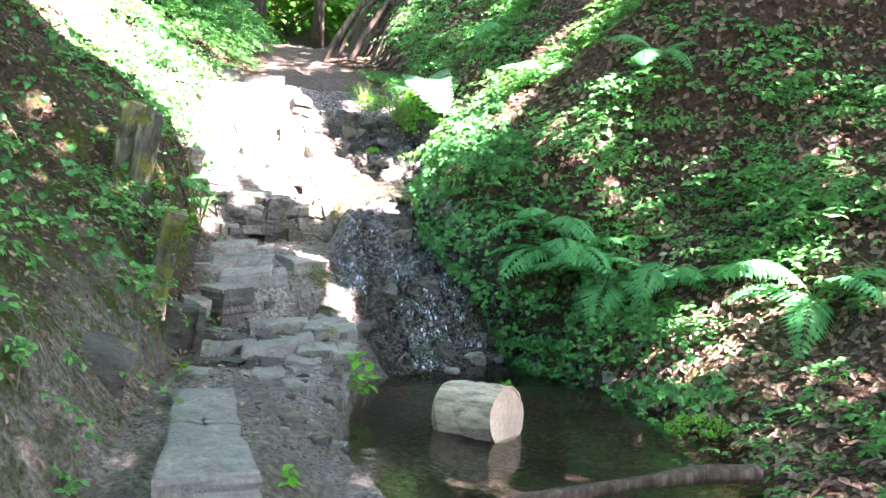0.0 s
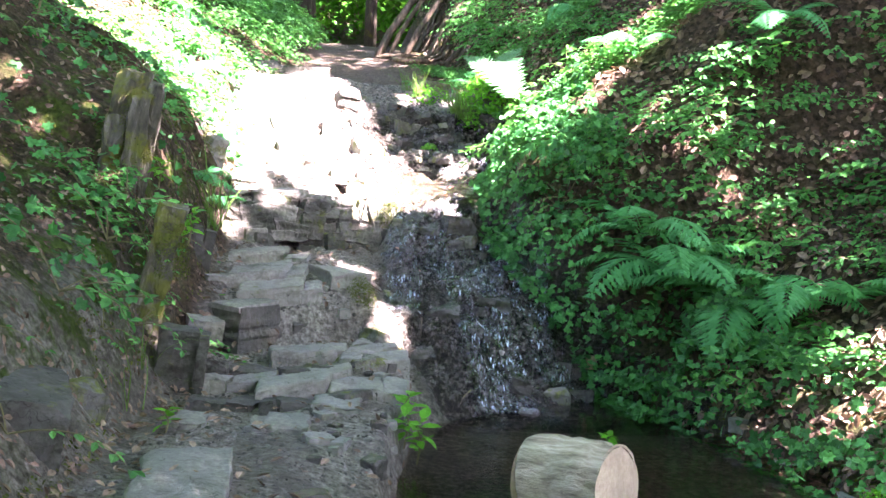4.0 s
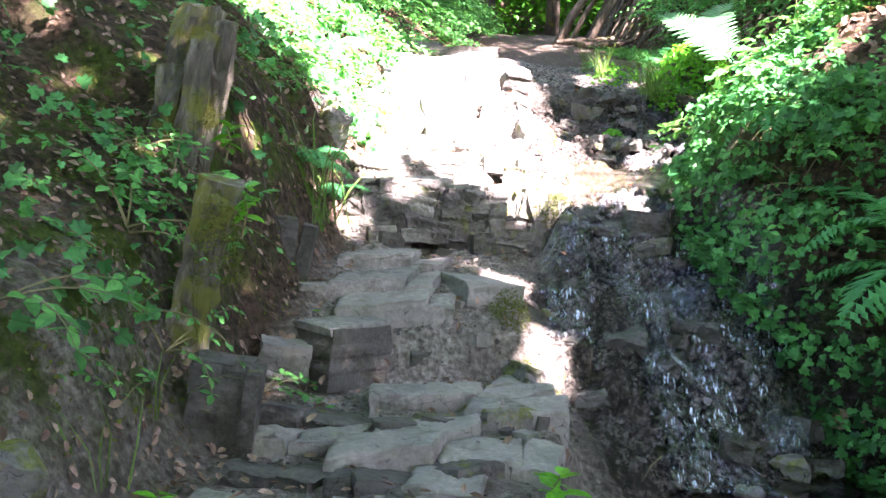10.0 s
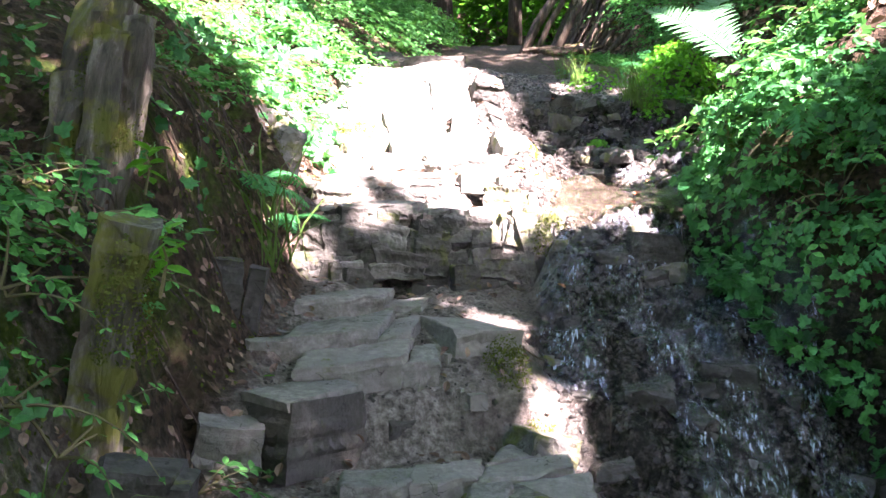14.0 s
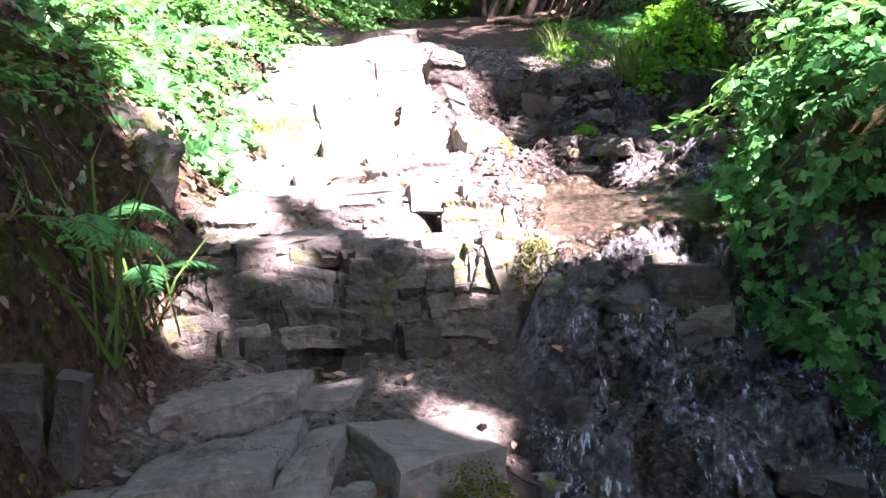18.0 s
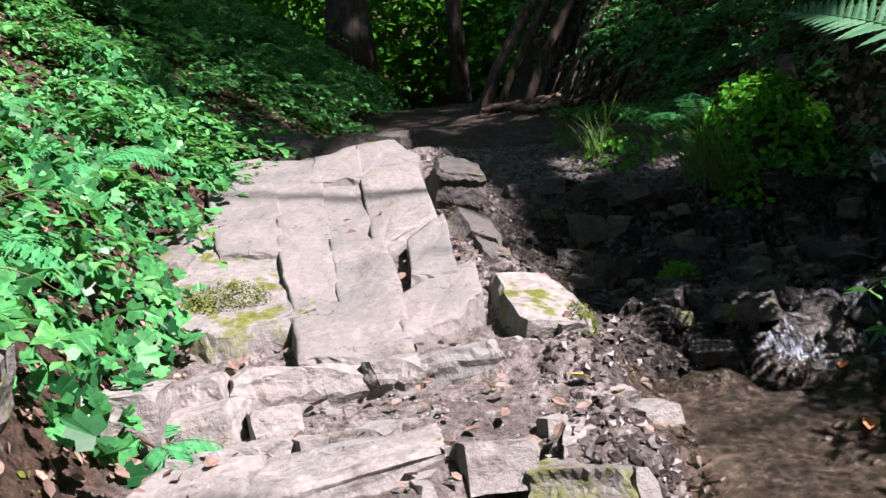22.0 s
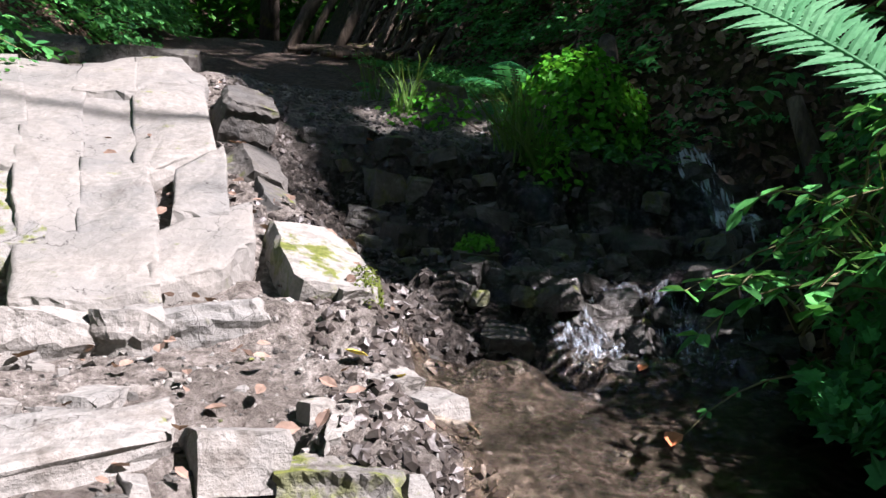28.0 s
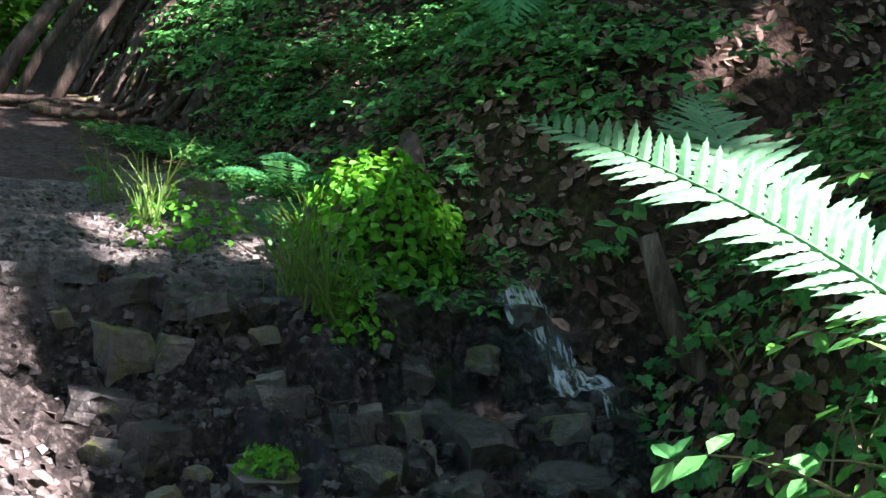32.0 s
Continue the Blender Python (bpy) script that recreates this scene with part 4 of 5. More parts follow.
for x, y, z in ((1.66, 9.05, .31), (1.77, 9.08, .30)):
    rock("stone", x, y, z, .09, .08, .1, 20, 0, 0, TAN, label="rounded tan stone at the foot of the bank", group="tan stones", rough=.01, round_off=.5)

# ---- the log in the pool, and the pole ----
def log_thing():
    a = np.linspace(0, 1, 15)
    V, F = tube([(-.23 + .46 * t, .01 * math.sin(5 * t), .012 * math.sin(4 * t)) for t in a], [.212 + .006 * math.sin(11 * t) + .004 * math.sin(27 * t) for t in a], 40, .012, 5, False)
    bark = new("log", mesh_of("log", V, F, LOGWOOD, False))
    r = np.random.default_rng(2)
    rim = .212 * (1 + .012 * r.standard_normal(40))
    for s in (-.23, .23):
        an = np.linspace(0, 2 * np.pi, 40, endpoint=False)
        W = [(s + math.copysign(b, s), .01 * math.sin(2.5) * 0 + k * rim[i] * math.cos(t), k * rim[i] * math.sin(t)) for k, b in ((1.0, -.006), (.93, .003), (.6, .008), (.25, .004), (.04, .006)) for i, t in enumerate(an)]
        G = [[i * 40 + j, i * 40 + (j + 1) % 40, (i + 1) * 40 + (j + 1) % 40, (i + 1) * 40 + j] for i in range(4) for j in range(40)] + [list(range(160, 200))]
        part("cut_end", mesh_of("cut_end", W, G, CUT, False), bark, "pale sawn end of the log with a split")
    bark.matrix_world = pose(1.03, 6.38, .11, 0, -6, -42)
    return tagged(bark, "short sawn log with pale bark lying in the pool", "log")


log_thing()


def limb(name, pts, radii, mat, label, cat, sides=8, wob=.08, seed=1):
    V, F = tube(pts, radii, sides, wob, seed)
    return tagged(new(name, mesh_of(name, V, F, mat, False)), label, cat)


limb("fallen_pole", [(0.91, 4.84, .03), (1.31, 4.915, .06), (1.71, 4.99, .1), (2.06, 5.015, .14), (2.41, 5, .16)], [.03, .038, .04, .05, .052], ROOT, "weathered grey pole lying across the pool's edge", "branch", 9)
limb("branch", [(2.05, 13.0, 2.75), (2.1, 12.9, 2.45), (2.2, 12.75, 2.15), (2.25, 12.7, 2.0)], [.04, .05, .055, .05], ROOT, "dark dead branch standing beside the small fall", "branch")
limb("branch", [(1.5, 14.1, 3.2), (1.45, 13.9, 3.0), (1.3, 13.7, 2.75)], [.05, .06, .05], ROOT, "dead grey branch leaning on the bank", "branch")
limb("branch", [(2.9, 12.2, 3.35), (3.2, 12.3, 3.3), (3.7, 12.4, 3.4)], [.012, .018, .02], ROOT, "thin bare twig on the slope", "branch", 6)
limb("leaning_trunk", [(-.5, 21, 4.3), (-.5, 21, 6), (-.45, 21, 8.5), (-.4, 21.1, 12)], [.13, .1, .09, .07], BARK, "slim dark tree trunk beside the path", "tree trunk", 14, .06, 3)
for dx, r, tall in ((0, .07, 1.0), (.18, .04, .9), (.5, .05, .8), (.95, .05, .9)):
    limb("tree_root", [(-.38 + dx, 18.1, 3.5 + .25 * dx), (-.1 + dx, 18.25, 4.15 + .25 * dx), (.25 + dx, 18.45, 4.75 + .25 * dx), (.6 + dx, 18.7, 4.75 + .25 * dx + .55 * tall), (1.1 + dx, 19.0, 4.75 + .25 * dx + 1.4 * tall)], [r * 1.1, r, r * .9, r * .8, r * .7], ROOT, "thick pale root of a leaning tree on the bank", "root", 12, .16, int(dx * 10))
g = random.Random(11)
for k in range(44):
    x = -.25 + .065 * k + g.uniform(-.1, .1)
    y = 17.5 + g.uniform(-.6, 1.3)
    pts = [(x + .2 * j + g.uniform(-.05, .05), y + .14 * j, float(height(x + .2 * j, y + .14 * j)) + .05 + .05 * g.random()) for j in range(8)]
    tagged(limb("tree_root", pts, [q * g.uniform(.7, 1.5) for q in (.02, .028, .025, .024, .02, .018, .014, .008)], ROOT, "bare root of a tree creeping down the bank", "root", 7, .2, k), group="exposed roots on the bank")
g = random.Random(12)
for k in range(30):
    y = g.uniform(7.7, 9.9)
    x = float(np.interp(y, *LEFT_FOOT)) - g.uniform(.15, .5)
    z = float(height(x, y)) + .05
    L = g.uniform(.15, .45)
    pts = [(x, y, z), (x + .06, y - .03, z - .3 * L), (x + .12 + g.uniform(-.03, .05), y - .05, z - .7 * L), (x + .14 + g.uniform(-.05, .06), y - .05 + g.uniform(-.05, .05), z - L)]
    tagged(limb("hanging_root", pts, [.006, .005, .004, .002], ROOT, "thin brown root hanging from the earth bank", "root", 5, .1, k), group="hanging roots of the left bank")

# ---- falling water: torn sheets over the two falls ----
def fall(x0, x1, y0, y1, drift, lift, label, water=None):
    x, y = np.meshgrid(np.arange(x0, x1, .025), np.arange(y0, y1, .025))
    x = x + drift * (y1 - y)
    z = np.maximum(height(x, y), .01) + lift + .012 * vnoise(x, y, .12, 45)
    i = np.arange(x.size).reshape(x.shape)
    f = np.stack([i[:-1, :-1], i[:-1, 1:], i[1:, 1:], i[1:, :-1]], -1).reshape(-1, 4)
    ob = tagged(new("waterfall"), label, "waterfall")
    row = f[:, 0] % x.shape[1]
    V = np.stack([x, y, z], -1).reshape(-1, 3)
    for lo in range(0, x.shape[1], 7):
        pick = f[(row >= lo) & (row < lo + 7)]
        used, back = np.unique(pick, return_inverse=True)
        if len(pick):
            part("strand", mesh_of("strand", V[used], back.reshape(-1, 4), water or SPRAY_GLINTS, False), ob)
    return ob


fall(.3, .85, 8.25, 10.2, .22, .022, "thin torn veil of water running down the dark cascade")
fall(.86, 1.22, 8.7, 10.0, .3, .02, "thin veil of water on the dark rock beside the bank")
fall(-.02, .3, 8.9, 10.2, .05, .015, "shallow trickle beside the mossy rock")
fall(.55, 1.4, 11.7, 12.1, .0, .012, "low fall of the upper stream, its glints drawn as pale streaks")
fall(1.64, 1.86, 12.9, 13.5, .3, .06, "small white fall in the shaded nook", FOAM)


# ---- grit: what lies too small and too thick to count ----
def grit(name, places, sizes, material, seed, label, cat, flat=.6):
    """Small angular bits strewn over the ground."""
    r = np.random.default_rng(seed)
    box = np.array([(-.5, -.5, -.3), (.5, -.4, -.3), (.4, .5, -.3), (-.45, .4, -.3), (-.3, -.35, .4), (.35, -.2, .3), (.2, .35, .45), (-.3, .2, .35)]) * (1, 1, flat)
    fs = [[0, 1, 5, 4], [1, 2, 6, 5], [2, 3, 7, 6], [3, 0, 4, 7], [4, 5, 6, 7]]
    k = len(places)
    R = upright_to(slope(places[:, 0], places[:, 1])) @ turn(r.normal(0, .5, k), r.normal(0, .5, k), r.uniform(0, 6.28, k))
    return tagged(new(name, mesh_of(name, *strew(box, fs, R, places, sizes), material)), label, cat, kind="stuff")


def over(count, y0, y1, u0, u1, seed, left=EDGE, right=RIGHT_FOOT):
    r = np.random.default_rng(seed)
    y = r.uniform(y0, y1, count)
    a, b = np.interp(y, *left), np.interp(y, *right)
    x = a + (b - a) * r.uniform(u0, u1, count)
    return np.stack([x, y, height(x, y)], -1)


a = np.concatenate([over(4600, 8.2, 10.35, .02, 1, 1), over(120, 10.35, 11.3, .0, 1, 12), over(1700, 11.4, 14.2, .05, 1, 2)])
r = np.random.default_rng(4)
grit("gravel", a, r.choice((.014, .02, .03, .05), len(a), p=(.4, .35, .2, .05)), SLATE_WET, 3, "wet dark gravel and slate bits of the stream bed", "gravel")
a = np.concatenate([over(2600, 4.6, 11.5, .02, 1, 5, LEFT_FOOT, EDGE), over(200, 11.5, 14.6, 0, .8, 6, LEFT_FOOT, EDGE)])
grit("gravel", a, r.choice((.008, .014, .02, .032), len(a), p=(.4, .35, .2, .05)), SLATE_DARK, 7, "loose slate crumbs on the trodden ground", "gravel")
a = np.concatenate([over(1500, 9.2, 12.0, .0, 1, 15, LEFT_FOOT, EDGE), over(1500, 6.0, 9.2, .0, 1, 16, LEFT_FOOT, EDGE)])
grit("gravel", a, r.choice((.006, .011, .018, .036), len(a), p=(.35, .38, .22, .05)), SLATE, 17, "pale slate chips on the benches of the steps", "gravel", .4)
a = np.concatenate([over(2400, 12.2, 14.8, -.35, .6, 8), over(1100, 10.7, 12.4, -.2, .12, 18)])
grit("mud_clods", a, r.choice((.015, .025, .04), len(a)), mat_plain("damp mud", (.025, .021, .018), (.075, .063, .053), 30, .4), 9, "lumps of trodden damp mud", "mud")


# ---- plants ----
OVATE = ([(0, 0, 0), (.22, .25, .05), (.30, .5, .06), (.17, .8, .03), (0, 1, -.06), (-.17, .8, .03), (-.30, .5, .06), (-.22, .25, .05), (0, .5, -.0)],
         [[0, 1, 2, 8], [8, 2, 3, 4], [0, 8, 6, 7], [8, 4, 5, 6]])
LOBED = ([(0, 0, 0), (.3, -.1, .03), (.52, .2, .05), (.3, .36, .03), (.36, .66, .04), (.12, .68, .02), (0, 1, -.05), (-.12, .68, .02), (-.36, .66, .04), (-.3, .36, .03), (-.52, .2, .05), (-.3, -.1, .03)],
         [[0, 1, 2, 3], [0, 3, 4, 5, 6], [0, 6, 7, 8, 9], [0, 9, 10, 11]])
CURLED = ([(0, 0, 0), (.25, .3, .10), (.25, .7, .12), (0, 1, .04), (-.25, .7, .10), (-.25, .3, .12), (0, .5, -.03)], [[0, 1, 2, 6], [6, 2, 3], [0, 6, 4, 5], [6, 3, 4]])
BLADE = ([(-.012, 0, 0), (.012, 0, 0), (.010, .12, .45), (-.010, .12, .45), (.006, .42, .8), (-.006, .42, .8), (0, .8, .86)], [[0, 1, 2, 3], [3, 2, 4, 5], [5, 4, 6]])
rng = np.random.default_rng(3)


def bank(count, x0, x1, y0, y1, side, near, far, seed, grow=1.0, patch=-2.0):
    """Places on a bank, thinning out away from its foot: side 1 right, -1 left."""
    r = np.random.default_rng(seed)
    y = r.uniform(y0, y1, count)
    foot = np.interp(y, *(RIGHT_FOOT if side > 0 else LEFT_FOOT))
    d = near + (far - near) * r.random(count) ** grow
    x = foot + side * d
    ok = (x > x0) & (x < x1) & (vnoise(x, y, .5, 77) + .8 * vnoise(x, y, .22, 78) > patch)
    x, y = x[ok], y[ok]
    return np.stack([x, y, height(x, y)], -1)


def leaves(name, shape, at, sizes, material, label, cat, seed, tilt=.7, lean=.6, lift=.0, kind="stuff", face=None, clump=.0):
    r = np.random.default_rng(seed)
    k = len(at)
    lump = vnoise(at[:, 1] + .6 * at[:, 0], at[:, 2], .3, seed) + .6 * vnoise(at[:, 1] + .6 * at[:, 0], at[:, 2], .12, seed + 1)
    N = slope(at[:, 0], at[:, 1])
    N = N * (1 - lean) + np.array([0, 0, 1.0]) * lean if face is None else N * .5 + np.array(face)
    N /= np.linalg.norm(N, axis=1, keepdims=True)
    R = upright_to(N) @ turn(r.normal(0, tilt, k), r.normal(0, tilt, k), r.uniform(0, 6.28, k))
    P = at + N * (lift * r.random(k) + clump * np.clip(lump + .3, 0, 1))[:, None]
    V, F = strew(*shape, R, P, sizes)
    ob = new(name, mesh_of(name, V, F, material))
    return tagged(ob, label, cat, kind=kind)


def frond(length, pairs, material, seed, droop=.5, wide=.30, detail=5, arch=1.0, hang=.22):
    """One fern frond along +y, arching over: stalk, and toothed leaflets to both sides."""
    g = np.random.default_rng(seed)
    t = np.linspace(0, 1, 14)
    line = np.stack([.03 * np.sin(3 * t) * length, length * (t - .12 * droop * t ** 3), arch * length * (.55 * t - (.35 + .5 * droop) * t ** 2.2)], -1)
    pieces = [tube(line, .0045 * length * (1.15 - t), 5, 0, 0, False)]
    for i in range(pairs):
        u = .14 + .86 * i / pairs
        c = np.array([np.interp(u, t, line[:, k]) for k in range(3)])
        c2 = np.array([np.interp(min(u + .02, 1), t, line[:, k]) for k in range(3)])
        ax = c2 - c if u < .97 else line[-1] - line[-2]
        ax /= np.linalg.norm(ax)
        side0 = np.cross(ax, (0, 0, 1))
        side0 /= np.linalg.norm(side0)
        nrm = np.cross(side0, ax)
        size = wide * length * (math.sin(math.pi * min(1, (u * .86 + .14)) ** .8) ** .8 if u < .55 else (1 - u) ** .75 * 1.85) + .01
        size = min(size, wide * length)
        for s in (1, -1):
            out = side0 * s * .9 + ax * (.42 + .15 * g.random()) - nrm * (hang + .1 * g.random())
            out /= np.linalg.norm(out)
            wid = np.cross(nrm, out)
            wid /= np.linalg.norm(wid)
            half = max(1.05 * length / pairs, size * .13)
            V, F = [c], []
            for k in range(1, detail + 1):
                q = k / (detail + .3)
                wq = half * .5 * (1 - q ** 1.7) * (.9 + .2 * g.random())
                a = c + out * size * (q - .06)
                b = c + out * size * q
                low = -nrm * size * .14 * q * q
                n0 = len(V)
                V += [a + wid * wq * .72 + low, b + wid * wq * 1.2 + low, a - wid * wq * .72 + low, b - wid * wq * 1.2 + low, b + low + nrm * .004]
                if k == 1:
                    F += [[0, n0, n0 + 1, n0 + 4], [0, n0 + 4, n0 + 3, n0 + 2]]
                else:
                    F += [[n0 - 1, n0 - 4, n0, n0 + 1, n0 + 4], [n0 - 1, n0 + 4, n0 + 3, n0 + 2, n0 - 2]]
            V.append(c + out * size - nrm * size * .16)
            F += [[len(V) - 2, len(V) - 5, len(V) - 1], [len(V) - 2, len(V) - 1, len(V) - 3]]
            pieces.append((np.array(V), F))
    return mesh_of("frond", *joined(pieces), material)


FROND_NEAR = [frond(.9, 24, FERN, 50 + k, .45 + .15 * k, .27, 7) for k in range(3)]
FROND_FAR = [frond(.8, 18, FERN, 60 + k, .55 + .2 * k, .28, 3) for k in range(4)]


def fern(x, y, z, size, count, seed, near=False, aim=None, spread=360, label="green fern with arching toothed fronds on the bank"):
    g = random.Random(seed)
    root = tagged(new("fern"), label, "fern", "ferns on the banks")
    root.matrix_world = pose(x, y, z)
    for k in range(count):
        fr = part("frond", g.choice(FROND_NEAR if near else FROND_FAR), root)
        a = (aim if aim is not None else 0) + spread * ((k + .5) / count - .5) + g.uniform(-12, 12)
        fr.matrix_local = pose(0, 0, 0, g.uniform(-12, 26), g.uniform(-12, 12), a) @ Matrix.Scale(size * g.uniform(.75, 1.1), 4)
    return root


LEAF = ([(0, 0, 0), (.29, .42, .06), (.2, .75, .03), (0, 1, -.06), (-.2, .75, .03), (-.29, .42, .06)], [[0, 1, 2, 3], [0, 3, 4, 5]])


def bramble_stems(seed, stems=4, size=.085):
    """Arching stems, each with its three-fold leaves."""
    g = np.random.default_rng(seed)
    out = []
    for s in range(stems):
        lv, lr, ls = [], [], []
        a = g.uniform(0, 6.28)
        L = g.uniform(.25, .6)
        t = np.linspace(0, 1, 7)
        pts = np.stack([np.cos(a) * L * t, np.sin(a) * L * t, L * (.9 * t - .65 * t * t)], -1)
        for u in np.linspace(.3, 1, 5):
            c = np.array([np.interp(u, t, pts[:, k]) for k in range(3)])
            for da in (-1.1, 0, 1.1):
                lv.append(c)
                lr.append((g.normal(-.15, .3), g.normal(0, .3), a - 1.57 + da + g.normal(0, .4)))
                ls.append(size * g.uniform(.7, 1.35))
        lr = np.array(lr)
        out.append((tube(pts, .004 * (1.3 - t), 4, 0, 0, False), strew(*LEAF, turn(lr[:, 0], lr[:, 1], lr[:, 2]), np.array(lv), np.array(ls))))
    return out


STEMS = [bramble_stems(70 + k, 3 + k % 3, .032 + .0085 * k) for k in range(5)]
KINDS = [joined([f for _, f in s]) for s in STEMS]
KIND_MESHES = [[(mesh_of("stem", *s, STEM), mesh_of("foliage", *f, BRAMBLE)) for s, f in kind] for kind in STEMS]


def bramble(x, y, z, size, seed):
    g = random.Random(seed)
    ob = new("bramble")
    for s, f in KIND_MESHES[g.randrange(5)]:
        part("foliage", f, part("stem", s, ob), "three-fold green leaves")
    n = slope(np.array([x]), np.array([y]))[0] * .5 + np.array([0, 0, .5])
    ob.matrix_world = Matrix.Translation((x, y, z)) @ Vector(n).to_track_quat("Z", "Y").to_matrix().to_4x4() @ pose(0, 0, 0, 0, 0, g.uniform(0, 360)) @ Matrix.Scale(size, 4)
    return tagged(ob, "low bramble with fresh green toothed leaves", "bramble", "brambles on the banks")


def undergrowth(name, at, sizes, seed, label, material=BRAMBLE):
    """Far brambles, joined."""
    r = np.random.default_rng(seed)
    pieces = []
    pick = r.integers(0, 5, len(at))
    N = slope(at[:, 0], at[:, 1]) * .5 + np.array([0, 0, .5])
    N /= np.linalg.norm(N, axis=1, keepdims=True)
    R = upright_to(N) @ turn(np.zeros(len(at)), np.zeros(len(at)), r.uniform(0, 6.28, len(at)))
    for k in range(5):
        w = pick == k
        if w.any():
            pieces.append(strew(*KINDS[k], R[w], at[w], sizes[w]))
    ob = new(name, mesh_of(name, *joined(pieces), material))
    return tagged(ob, label, "undergrowth", kind="stuff")


# brambles on both banks, nearest ones singly
near_right = bank(420, 1.0, 5, 6.9, 13.5, 1, .25, 2.2, 81, 1.2, .18)
near_left = bank(330, -4, -.9, 5.0, 15, -1, .12, 1.7, 82, 1.1, .4)
near_left = near_left[(near_left[:, 1] < 7.9) | (near_left[:, 1] > 10.6) | (near_left[:, 0] < -1.8) | (np.arange(len(near_left)) % 3 == 0)]
u = near_right[:, 0] - np.interp(near_right[:, 1], *RIGHT_FOOT)
near_right = near_right[(near_right[:, 1] < 11.4) | (u > .9) | (np.arange(len(near_right)) % 4 == 0)]
for k, p in enumerate(np.concatenate([near_right, near_left])):
    bramble(*p, random.uniform(.6, 1.15), k)
a = bank(7600, .4, 9, 5.6, 21, 1, .3, 6.0, 83, 1.1, .0)
a = a[(a[:, 1] > 7.4) | (np.arange(len(a)) % 4 == 0)]
u = a[:, 0] - np.interp(a[:, 1], *RIGHT_FOOT)
a = a[(a[:, 1] < 11.2) | (a[:, 1] > 13.6) | (u > 1.1) | (np.arange(len(a)) % 5 == 0)]
undergrowth("undergrowth", a, rng.uniform(.55, 1.25, len(a)), 1, "dense green brambles and herbs over the slope")
a = bank(3600, -7, -1, 4, 24, -1, .3, 5.0, 84, 1.0, .3)
a = a[(a[:, 1] < 5.5) | (a[:, 1] > 10.5) | (a[:, 0] < -2.9) | (np.arange(len(a)) % 6 < 1)]
undergrowth("undergrowth", a, rng.uniform(.55, 1.25, len(a)), 2, "dense green brambles and herbs over the left bank")

a = bank(1500, -6, -1.4, 13.5, 24, -1, .15, 3.0, 96, 1.1, -.5)
undergrowth("undergrowth", a, rng.uniform(.6, 1.4, len(a)), 3, "dense green herbs beside the path")

a = np.concatenate([bank(1500, .4, 9, -6, 5.6, 1, .4, 6, 101, 1.1, .1), bank(700, -7, -1, -6, 4, -1, .3, 5, 102, 1.0, .1), bank(1200, 1.5, 10, 12, 24, 1, 1.5, 8, 103, 1.0, -.2)])
undergrowth("undergrowth", a, rng.uniform(.6, 1.3, len(a)), 5, "green brambles and herbs on the slopes of the gully")
a = bank(420, .2, 3, 13.5, 17, 1, -.55, .5, 100, 1.0, -.2)
undergrowth("undergrowth", a, rng.uniform(.4, .8, len(a)), 4, "small green herbs and moss at the head of the stream")

# ivy curtains
a = np.concatenate([bank(5200, .8, 3, 8.3, 11.2, 1, -.12, .8, 85, 1.2), bank(900, .8, 3.4, 6.4, 8.6, 1, -.05, .5, 86), bank(260, 1, 3, 11, 13.2, 1, -.05, .6, 87)])
leaves("ivy", LOBED, a, rng.uniform(.03, .075, len(a)), IVY, "ivy with dark lobed leaves hanging over the stream's bank", "ivy", 88, .55, .3, .10, face=(-.3, -.4, .7), clump=.26)
a = np.concatenate([bank(420, -4, -1, 6.2, 10.2, -1, .25, 1.6, 89), bank(1600, -4, -1, 10.5, 15, -1, .02, 1.1, 90)])
leaves("ivy", LOBED, a, np.where(a[:, 1] > 10.4, 1.25, 1.0) * rng.uniform(.03, .085, len(a)), IVY, "ivy with lobed leaves on the left bank", "ivy", 91, .5, .4, .08, face=(.3, -.45, .3), clump=.12)

# dead leaves
a = np.concatenate([bank(36000, .4, 9, 3.2, 20, 1, .0, 5.5, 92, 1.2), bank(13000, -6, -.8, 4.2, 17, -1, .0, 3, 93, 1.1), bank(9000, .4, 9, -6, 3.2, 1, .0, 5.5, 104, 1.2), bank(3500, -6, -.6, -6, 4.2, -1, .0, 3.5, 105, 1.1)])
u = a[:, 0] - np.interp(a[:, 1], *RIGHT_FOOT)
a = a[~((a[:, 0] > 0) & (a[:, 1] > 8.2) & (a[:, 1] < 11.3) & (u < .8))]
leaves("leaf_litter", CURLED, a, np.where(a[:, 0] > 0, rng.uniform(.045, .1, len(a)), rng.uniform(.022, .055, len(a))), LITTER, "brown dead beech and chestnut leaves covering the banks", "leaf litter", 94, .3, .0, .025)
y = rng.uniform(4.8, 14.2, 800)
x = np.interp(y, *LEFT_FOOT) + (np.interp(y, *EDGE) - np.interp(y, *LEFT_FOOT)) * rng.random(800) ** 1.6
leaves("leaf_litter", CURLED, np.stack([x, y, height(x, y) + .03], -1), rng.uniform(.025, .07, 800), LITTER, "scattered brown leaves on the trodden steps", "leaf litter", 95, .3, .1, .01)

# moss on the earth banks
a = np.concatenate([bank(9000, -4, -.8, 4.0, 10.5, -1, .02, 1.3, 97, 1.0, .25), bank(2500, .8, 4, 5, 9, 1, -.05, .5, 98, 1.0, .3)])
leaves("moss", OVATE, a, rng.uniform(.012, .03, len(a)), MOSS, "patches of yellow-green moss on the earth bank", "moss", 99, .5, .2, .012)

